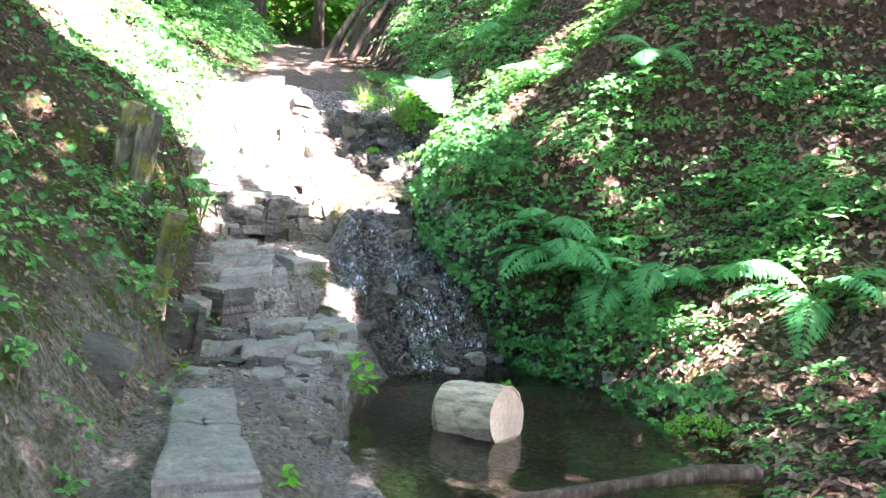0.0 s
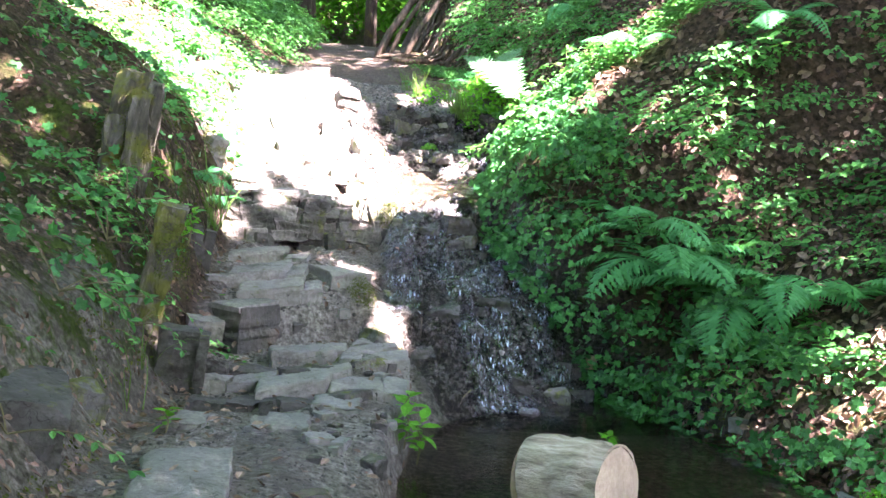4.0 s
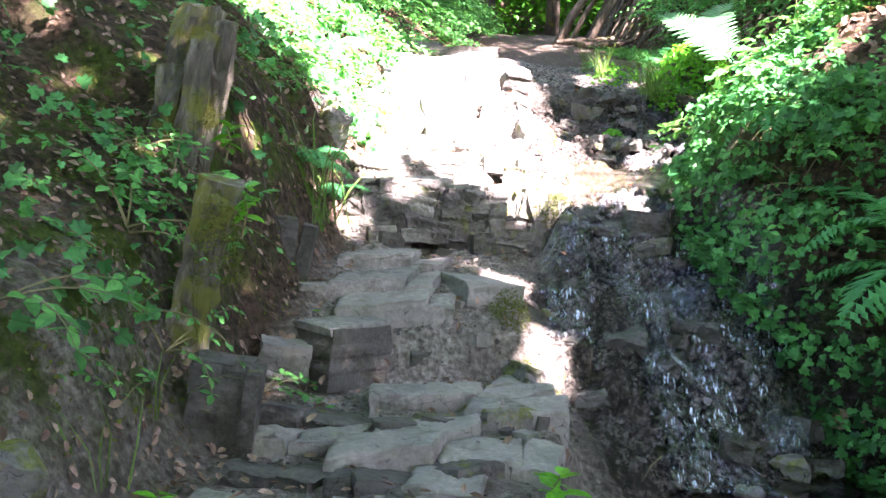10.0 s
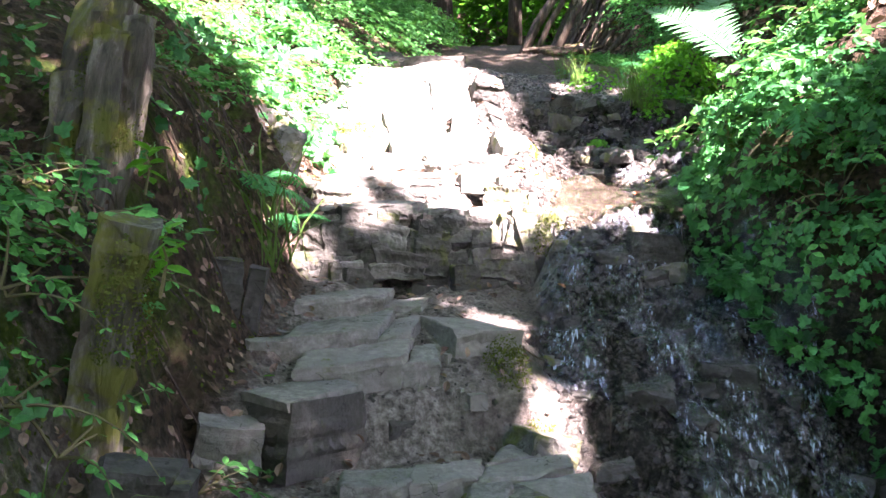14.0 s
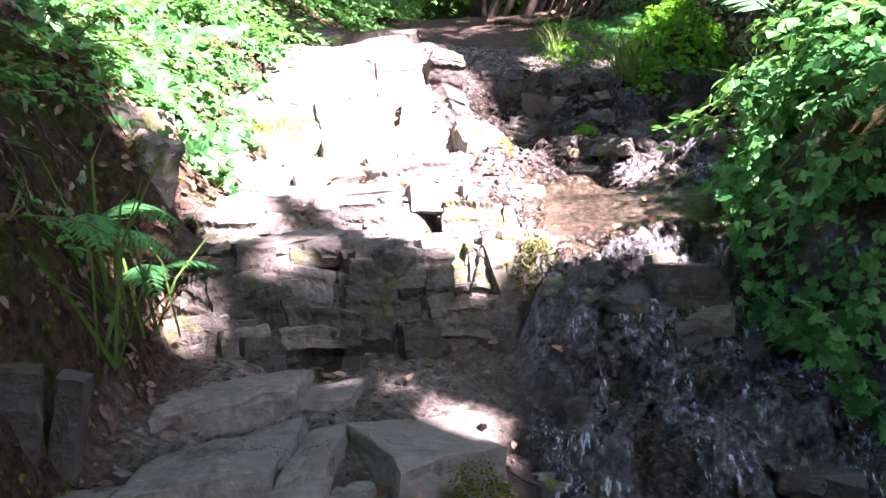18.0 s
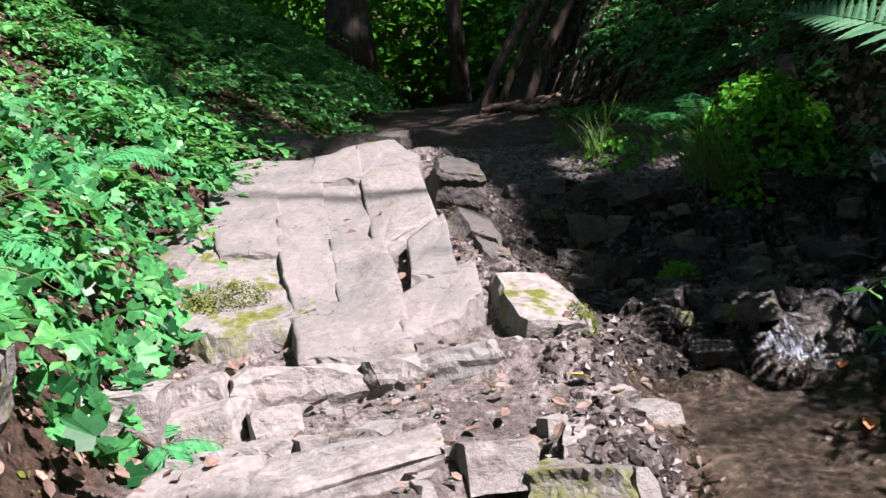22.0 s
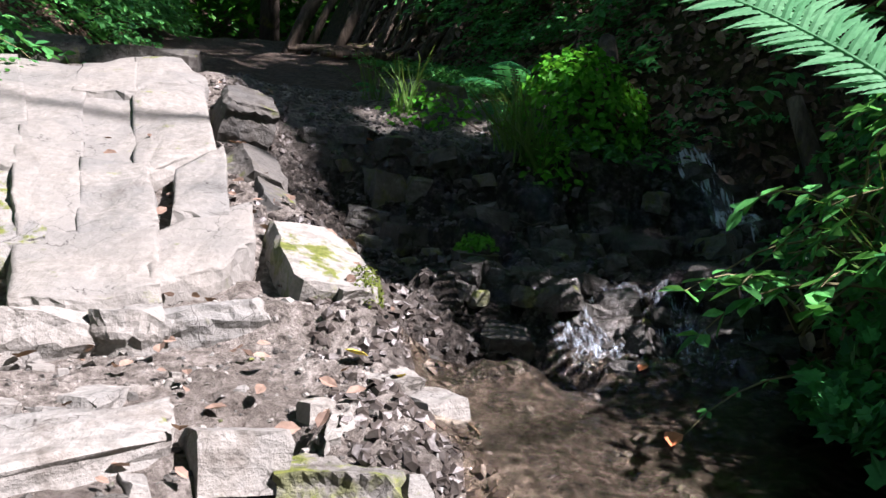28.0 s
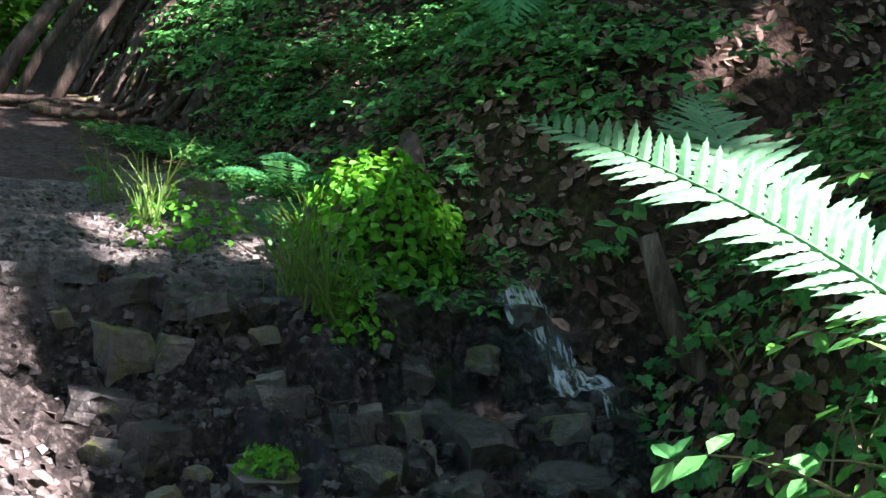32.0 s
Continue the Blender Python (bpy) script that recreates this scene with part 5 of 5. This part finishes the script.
# ferns
def long_frond(seed, pairs=25, wide=.2, fold=.34, bend=.02):
    """A frond of unit length along +y: a grooved stalk and long separate leaflets, folded up a little to both sides."""
    g = np.random.default_rng(seed)
    t = np.linspace(0, 1, 16)
    line = np.stack([4 * bend * t * (1 - t), t - .03 * t ** 3, .16 * t - .17 * t ** 2.2], -1)
    pieces = [tube(line, .0055 * (1.12 - t), 6, 0, 0, False)]
    for i in range(pairs):
        for s in (1, -1):
            u = .1 + .895 * (i + .25 * s + .25 + g.normal(0, .04)) / pairs
            c = np.array([np.interp(u, t, line[:, k]) for k in range(3)])
            size = wide * min(1.0, ((1.02 - u) / .46)) ** .85 * min(1.0, .72 + u) * g.uniform(.93, 1.05)
            ahead = np.array([4 * bend * (1 - 2 * u), 1, 0]) / math.hypot(4 * bend * (1 - 2 * u), 1)
            side = np.array([ahead[1], -ahead[0], 0])
            lean = .3 + .25 * u + g.normal(0, .05)
            out = side * s * .86 + ahead * lean + np.array([0, 0, fold + g.normal(0, .06)])
            out /= np.linalg.norm(out)
            nrm = np.cross(out, ahead) * s
            nrm /= np.linalg.norm(nrm)
            wid = np.cross(nrm, out)
            half = min(.5 * .93 / pairs * .86, size * .2)
            n = 11
            rows = []
            for k in range(n + 1):
                q = k / n
                w = half * (1 - q ** 2.6) * (1.0 if k % 2 else .76) if k else half * .5
                p = c + out * size * q - nrm * size * .16 * q * q
                shift = out * size * .03 if k % 2 else 0 * out
                rows += [p + wid * w + shift - nrm * w * .25, p, p - wid * w + shift - nrm * w * .25]
            F = []
            for k in range(n):
                a = 3 * k
                F += [[a, a + 1, a + 4, a + 3], [a + 1, a + 2, a + 5, a + 4]]
            pieces.append((np.array(rows), F))
    return mesh_of("frond", *joined(pieces), SUNLIT_FERN)


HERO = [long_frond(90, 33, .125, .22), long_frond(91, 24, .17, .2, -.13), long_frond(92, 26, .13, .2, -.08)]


def sun_fern():
    """The fern that reaches over the stream: each frond from its root to its tip."""
    root = tagged(new("fern"), "large fern reaching over the stream, coloured paler as sunlit", "fern", "ferns on the banks")
    base = Vector((1.27, 10.92, 2.40))
    root.matrix_world = Matrix.Translation(base)
    for k, (tip, face, foot) in enumerate((((.74, 11.77, 2.94), (-.25, -.75, .6), (0, 0, 0)), ((1.36, 11.9, 3.08), (-.2, -.6, .8), (0, .06, .02)), ((1.19, 11.86, 3.01), (-.2, -.65, .75), (0, .03, .04)), ((2.05, 11.75, 3.0), (-.4, -.6, .7), (.2, .1, 0)), ((2.1, 11.2, 2.85), (-.3, -.4, .85), (.1, 0, 0)))):
        foot = Vector(foot)
        along = Vector(tip) - base - foot
        y = along.normalized()
        z = (Vector(face) - y * Vector(face).dot(y)).normalized()
        x = y.cross(z)
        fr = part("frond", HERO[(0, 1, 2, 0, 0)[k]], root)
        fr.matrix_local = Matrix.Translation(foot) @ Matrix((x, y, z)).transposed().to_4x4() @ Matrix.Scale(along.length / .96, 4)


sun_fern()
for x, y, s, n in ((2.2, 9.05, 1.2, 9), (2.6, 8.55, 1.1, 8), (3.8, 7.2, 1.3, 8), (3.1, 8.1, .9, 7), (2.05, 9.2, 1.0, 7), (1.5, 9.9, .8, 6), (2.9, 8.3, .9, 6), (3.2, 9.6, .9, 6), (2.2, 10.4, .8, 6), (.7, 14.9, .4, 6), (1.05, 14.5, .4, 5), (.3, 15.2, .35, 5),
                   (2.4, 14.6, .9, 6), (1.2, 15.0, .7, 6), (2.7, 11.6, .9, 6), (-1.45, 9.35, .5, 6), (-1.4, 9.7, .45, 5), (-2.1, 11.4, .6, 6), (-2.3, 12.8, .7, 6), (-1.35, 10.9, .35, 5)):
    fern(x, y, float(height(x, y)) + .02, s, n, int(x * 100 + y))


# grass
BLADES = [mesh_of("blade", *strew(*BLADE, np.eye(3)[None], np.zeros((1, 3)), np.array([1.0])), GRASS)]


def grass(x, y, z, count, size, seed, label="tuft of long bright grass hanging over the wet stones"):
    g = random.Random(seed)
    ob = tagged(new("grass_tuft"), label, "grass", "grass tufts")
    ob.matrix_world = pose(x, y, z)
    for k in range(count):
        b = part("blade", BLADES[0], ob)
        b.matrix_local = pose(g.gauss(0, .035), g.gauss(0, .035), 0, g.gauss(0, 14), g.gauss(0, 14), g.uniform(0, 360)) @ Matrix.Scale(size * g.uniform(.6, 1.2), 4)
    return ob


for x, y, s in ((.84, 13.38, .42), (.92, 13.4, .4), (.78, 13.45, .35), (.35, 14.2, .35), (-1.28, 9.1, .6), (-1.32, 9.3, .6), (-1.3, 9.5, .5), (-1.15, 6.4, .3), (-1.2, 6.9, .25), (.2, 14.5, .3), (1.25, 10.9, .4), (1.0, 13.9, .35)):
    grass(x, y, float(height(x, y)) + .02, 36 if x > 0 else 6, s if x > 0 else s * 1.15, int(abs(x * 97 + y * 31)))


# cushions of small bright leaves
def cushion(x, y, z, rx, ry, rz, count, size, material, label, seed, name="water_plant"):
    r = np.random.default_rng(seed)
    u = r.standard_normal((count, 3))
    u /= np.linalg.norm(u, axis=1, keepdims=True)
    u[:, 2] = np.abs(u[:, 2])
    P = u * (rx, ry, rz) * (.75 + .3 * r.random((count, 1)))
    V, F = strew(*OVATE, upright_to(u) @ turn(r.normal(0, .5, count), r.normal(0, .5, count), r.uniform(0, 6.28, count)), P, size * r.uniform(.6, 1.3, count))
    ob = new(name, mesh_of(name, V, F, material))
    ob.matrix_world = pose(x, y, z)
    return tagged(ob, label, name.replace("_", " "), kind="stuff")


cushion(1.27, 13.85, 2.5, .4, .3, .58, 1900, .055, CRESS, "big dome of bright green small-leaved plants over the stream", 1)
cushion(.97, 13.45, 2.06, .25, .18, .5, 900, .045, CRESS, "hanging mound of bright green small leaves", 2)
cushion(.47, 12.68, 2.0, .09, .09, .07, 220, .025, CRESS, "bright green cushion on a stone", 3)
for x, y, z, rx, ry, rz, n in ((-.13, 8.88, .6, .13, .18, .26, 700), (.02, 8.62, .4, .12, .16, .14, 350), (.06, 10.24, 1.18, .12, .12, .28, 520), (-.07, 11.86, 1.84, .06, .24, .12, 380), (-1.46, 12.2, 2.06, .2, .2, .1, 520), (-1.5, 10.0, 1.72, .1, .12, .2, 300), (-1.15, 7.25, .95, .1, .09, .36, 420), (-1.58, 8.02, 1.6, .14, .12, .5, 600)):
    cushion(x, y, z, rx, ry, rz, 3 * n, .013, MOSS, "yellow-green moss clinging to the rock's edge", int(z * 100), "moss_cushion")
cushion(2.4, 5.9, .16, .24, .18, .1, 400, .022, CRESS, "low green moss and herb cushion at the pool's edge", 4)


def sprig(x, y, z, tall, count, size, seed, label):
    """A small plant: a stem and single leaves."""
    g = random.Random(seed)
    pts = [(0, 0, -.05), (.02, .0, tall * .4), (-.01, .03, tall * .75), (.03, .02, tall)]
    ob = tagged(new("water_plant", mesh_of("stem", *tube(pts, [.006, .005, .004, .002], 5), STEM)), label, "plant")
    ob.matrix_world = pose(x, y, z)
    me = mesh_of("leaf", *strew(*OVATE, np.eye(3)[None], np.zeros((1, 3)), np.array([size])), CRESS)
    for k in range(count):
        lf = part("leaf", me, ob)
        u = .15 + .85 * k / count
        lf.matrix_local = pose(.02 * u, .02 * u, tall * u, g.uniform(-35, 35), g.uniform(-30, 30), 137 * k) @ Matrix.Scale(g.uniform(.7, 1.3), 4)


sprig(1.36, 7.15, 0, .2, 18, .07, 5, "sprig of water plant standing in the pool")
sprig(1.2, 7.2, 0, .09, 8, .06, 6, "small sprig of water plant in the pool")
sprig(.2, 7.05, .12, .26, 22, .1, 7, "leafy plant at the pool's rocky edge")
sprig(.27, 6.9, .08, .2, 14, .1, 8, "leafy plant at the pool's rocky edge")
sprig(-1.08, 7.32, 1.18, .16, 14, .08, 12, "small green herb beside the stone pillar")
sprig(-1.42, 8.0, 1.5, .14, 12, .08, 13, "small green herb beside the stone pillar")
sprig(-1.1, 8.35, .62, .12, 8, .06, 9, "small green herb in a cleft of the steps")
sprig(-.95, 6.3, .33, .1, 8, .07, 10, "small green herb beside the path")
sprig(-0.16, 4.42, 0.23, .12, 10, .07, 11, "small green herb beside the slab")
for k, (x, y) in enumerate(((-1.32, 4.24), (-1.05, 4.25), (-1.35, 4.5), (-1.5, 5.0), (-1.25, 5.2))):
    bramble(x, y, float(height(x, y)), .8, 900 + k)
for k, (x, y, size) in enumerate(((-1.45, 6.3, 1.0), (-1.5, 7.2, 1.1), (-1.12, 7.75, .7))):
    bramble(x, y, float(height(x, y)) + .05, size, 930 + k)
g = random.Random(14)
for k in range(16):
    x, y = g.uniform(1.12, 1.75), g.uniform(10.75, 11.7)
    bramble(x, y, float(height(x, y)) + g.uniform(.02, .3), g.uniform(.9, 1.5), 960 + k)
cushion(.5, 14.3, 2.6, .35, .3, .3, 420, .045, CRESS, "low green plants around the mossy boulder", 7)


# ---- trees ----
def crown_leaves(center, radii, count, seed, size):
    r = np.random.default_rng(seed)
    blobs = r.standard_normal((26, 3))
    blobs = blobs / np.linalg.norm(blobs, axis=1, keepdims=True) * r.uniform(.3, 1, (26, 1)) ** .5
    P = blobs[r.integers(0, 26, count)] * radii + r.normal(0, .16, (count, 3)) * radii + center
    return P, turn(r.normal(0, .6, count), r.normal(0, .6, count), r.uniform(0, 6.28, count)), size * r.uniform(.7, 1.3, count)


def trunk_mesh(h, r0, seed, lean=(0, 0)):
    g = np.random.default_rng(seed)
    t = np.linspace(0, 1, 9)
    pts = np.stack([lean[0] * t * h + .1 * np.sin(5 * t + seed), lean[1] * t * h, h * t - .3], -1)
    pieces = [tube(pts, r0 * (1.0 - .6 * t) * (1 + .5 * np.exp(-t * 18)), 12, .04, seed)]
    for k in range(7):
        u = .45 + .08 * k
        c = np.array([np.interp(u, t, pts[:, i]) for i in range(3)])
        a, L = g.uniform(0, 6.28), h * g.uniform(.18, .3)
        s = np.linspace(0, 1, 5)
        pieces.append(tube(c + np.stack([np.cos(a) * L * s, np.sin(a) * L * s, L * .7 * s], -1), r0 * .32 * (1.1 - s), 6, .05, k))
    return mesh_of("trunk", *joined(pieces), BARK, False)


def tree(x, y, h, r0, seed, crown_r, leaf_count, leaf, label, group, gaps=False, reach=(0, 0)):
    b = float(height(x, y))
    ob = tagged(new("tree", trunk_mesh(h, r0, seed)), label, "tree", group)
    ob.matrix_world = pose(x, y, b)
    P, R, S = crown_leaves(np.array([reach[0], reach[1], h * .82]), np.array(crown_r), leaf_count, seed, leaf)
    if gaps:
        W = P + np.array([x, y, b])
        ok = ~(open_sky(W) | open_sky(W + R[:, :, 1] * S[:, None]))
        P, R, S = P[ok], R[ok], S[ok]
    V, F = strew([(0, 0, 0), (.32, .45, .06), (0, 1, 0), (-.32, .45, .06)], [[0, 1, 2, 3]], R, P, S)
    part("crown", mesh_of("crown", V, F, CROWN), ob)
    return ob


# breaks cut into the canopy to let sun onto chosen ground (x, y, half-widths)
GAPS = ((-1.1, 12.4, 1.12, 1.95), (1.8, 10.8, .4, .6), (.42, 10.2, .3, .12), (.35, 11.75, .6, .45), (-1.2, 13.4, .9, 1.2), (-2.2, 12.6, 1.3, 1.7), (-.6, 11.12, 1.1, .75), (.55, 10.75, .65, .5), (-.2, 9.3, .13, .27), (.02, 8.75, .15, .26), (-.56, 7.36, .07, .05), (-1.08, 8.0, .1, .24), (-1.42, 7.55, .1, .2), (-1.5, 10.4, .28, .28), (1.35, 11.3, .75, .6), (1.3, 10.3, .5, .45),
        (2.5, 9.2, .3, .15), (3.0, 7.4, .6, .3), (.4, 11.5, .7, .42), (.9, 18.4, .22, .5), (1.6, 18.8, .25, .5))


def open_sky(P):
    """Which leaves would shade a break in the canopy."""
    s = np.array(SUN)
    z = np.full(len(P), 1.5)
    for _ in range(4):
        t = (P[:, 2] - z) / s[2]
        gxy = P[:, :2] - s[:2] * t[:, None]
        z = np.clip(height(gxy[:, 0], gxy[:, 1]), 0, 8)
    hit = np.zeros(len(P), bool)
    j = .25 * vnoise(gxy[:, 0], gxy[:, 1], .45, 51)
    for x, y, a, b in GAPS:
        hit |= ((gxy[:, 0] - x) / a) ** 2 + ((gxy[:, 1] - y) / b) ** 2 < 1 + j
    hit |= (gxy[:, 1] > 25.5) & (vnoise(gxy[:, 0], gxy[:, 1], 1.6, 52) > .25)
    fleck = vnoise(gxy[:, 0], gxy[:, 1], .5, 55) + .6 * vnoise(gxy[:, 0], gxy[:, 1], .2, 56)
    # flecks of sun on the risers and the left bank
    hit |= (np.abs(gxy[:, 0] + .6) < .7) & (gxy[:, 1] > 9.5) & (gxy[:, 1] < 10.5) & (fleck > .52)
    hit |= (gxy[:, 0] < -1.25) & (gxy[:, 0] > -1.8) & (gxy[:, 1] > 7) & (gxy[:, 1] < 10.6) & (fleck > .5)
    # flecks of sun on the upper stream and the slope above it
    hit |= (gxy[:, 0] > .1) & (gxy[:, 0] < 3.2) & (gxy[:, 1] > 12.2) & (gxy[:, 1] < 17) & (fleck > .74)
    hit |= (gxy[:, 0] > .25) & (gxy[:, 0] < 1.5) & (gxy[:, 1] > 11.3) & (gxy[:, 1] < 12.2) & (fleck > .4)
    hit |= (gxy[:, 0] > -.4) & (gxy[:, 0] < 3) & (gxy[:, 1] > 17.2) & (gxy[:, 1] < 19.8) & (fleck > .55)
    # flecks of sun on the slope beside the pool
    slope_side = (gxy[:, 0] > np.interp(gxy[:, 1], *RIGHT_FOOT) + .1) & (gxy[:, 1] > 6.5) & (gxy[:, 1] < 13)
    hit |= slope_side & (vnoise(gxy[:, 0], gxy[:, 1], .8, 53) + .6 * vnoise(gxy[:, 0], gxy[:, 1], .3, 54) > .64)
    return hit


# trees added, mostly out of view, to block sun and sky around the gully
for k, (x, y, h) in enumerate(((8.5, 12.5, 11), (7.6, 7.6, 10), (6.8, 2.2, 10), (8.2, 4.6, 9.5), (9.5, 20, 13), (5.8, 17.5, 12), (10, 5, 11), (-8, 8, 11), (-7.5, 16, 12), (-9, 0, 12), (8.5, -3, 12), (3.6, 23.5, 13), (-5, 22, 13), (-3, -6, 9), (4, -7, 9), (0, -12, 12), (-7, -9, 11), (8, -12, 12))):
    tree(x, y, h, .26, 200 + k, (5.4, 5.4, 2.8) if k < 13 else (4.5, 4, 5.5), 20000, .23, "tall broad-leaved tree added so that its crown shades the gully", "trees of the canopy", True, (-3.6, 1.2) if k == 2 else (-3.4, -.4) if k == 3 else (0, 0))

# trunk out of view; added so the crown shades the left bank
tree(-5.6, 9.4, 9, .2, 240, (2.6, 2.6, 1.3), 6500, .23, "tall broad-leaved tree added so that its crown shades the gully", "trees of the canopy", True, (6.2, -.9))

BACK = [(-2.15, 23.6, 16, .34)] + [(random.uniform(-12, 12), random.uniform(26, 50), random.uniform(10, 15), random.uniform(.1, .22)) for _ in range(34)]
for k, (x, y, h, r) in enumerate(BACK):
    tree(x, y, h, r, 300 + k, (3.2, 3.2, 3.4) if k else (4, 4, 4), 1500, .24, "straight dark tree trunk at the end of the path" if k == 0 else "slim forest tree with bright green leaves", "forest trees behind the path", k > 0)
for k in range(116):
    x, y = (random.uniform(-5, 3), random.uniform(25.6, 34)) if k > 83 else (random.uniform(-14, 13), random.uniform(28, 46)) if k > 20 else (-7 + .7 * k, random.uniform(25.4, 28))
    b = float(height(x, y))
    P, R, S = crown_leaves(np.array([0, 0, 1.6]), np.array([1.9, 1.6, 2.0 if k > 20 else 1.2]), 800 if k > 20 else 420, 400 + k, .17)
    V, F = strew([(0, 0, 0), (.32, .45, .06), (0, 1, 0), (-.32, .45, .06)], [[0, 1, 2, 3]], R, P, S)
    ob = new("shrub", mesh_of("shrub", V, F, SHRUB))
    ob.matrix_world = pose(x, y, b)
    tagged(ob, "leafy forest shrub, its leaves coloured brighter as if sunlit", "shrub", "shrubs of the forest edge")
# far wood, all round
a = np.array([(math.cos(t) * r, 20 + math.sin(t) * r) for r in (52, 64) for t in np.linspace(0, 2 * math.pi, 34, endpoint=False) + r])
P, R, S = [], [], []
for k, (x, y) in enumerate(a):
    p, q, s = crown_leaves(np.array([x, y, float(height(x, y)) + 7]), np.array([5.5, 5.5, 8.5]), 900, 500 + k, .75)
    P.append(p), R.append(q), S.append(s)
V, F = strew([(0, 0, 0), (.32, .45, .06), (0, 1, 0), (-.32, .45, .06)], [[0, 1, 2, 3]], np.concatenate(R), np.concatenate(P), np.concatenate(S))
tagged(new("far_wood", mesh_of("far_wood", V, F, CROWN)), "green wall of distant wood", "wood", kind="stuff")

# single fallen leaves in the stream, and twigs
g = random.Random(23)
for x, y, s in ((.62, 11.0, .09), (.4, 10.25, .07), (.75, 11.55, .06), (.15, 9.75, .08), (.3, 9.6, .06), (.55, 10.2, .06), (-.2, 11.95, .05), (.05, 13.2, .06), (.12, 13.6, .05)):
    V, F = strew(*CURLED, turn(np.array([.2]), np.array([.1]), np.array([g.uniform(0, 6.28)])), np.zeros((1, 3)), np.array([s]))
    lf = new("fallen_leaf", mesh_of("fallen_leaf", V, F, RED))
    lf.matrix_world = pose(x, y, float(height(x, y)) + .03)
    tagged(lf, "wet rust-red fallen leaf on the stream's stones", "leaf", "red leaves in the stream")
for x, y in ((-0.01, 11.3), (-.1, 11.3)):
    V, F = strew(*CURLED, turn(np.array([.2]), np.array([.1]), np.array([g.uniform(0, 6.28)])), np.zeros((1, 3)), np.array([.07]))
    lf = new("fallen_leaf", mesh_of("fallen_leaf", V, F, YELLOW))
    lf.matrix_world = pose(x, y, float(height(x, y)) + .03)
    tagged(lf, "fresh yellow fallen leaf on the wet ground", "leaf", "yellow leaves by the stream")
for k in range(40):
    y = g.uniform(5, 14)
    x = g.uniform(float(np.interp(y, *LEFT_FOOT)) - .4, float(np.interp(y, *RIGHT_FOOT)) + .3)
    a, L = g.uniform(0, 6.28), g.uniform(.08, .3)
    pts = [(x + math.cos(a) * L * u, y + math.sin(a) * L * u, float(height(x + math.cos(a) * L * u, y + math.sin(a) * L * u)) + .015) for u in (0, .35, .7, 1)]
    tagged(limb("twig", pts, [.004, .005, .004, .002], ROOT, "thin dry twig on the ground", "twig", 5, .1, k), group="twigs on the ground")
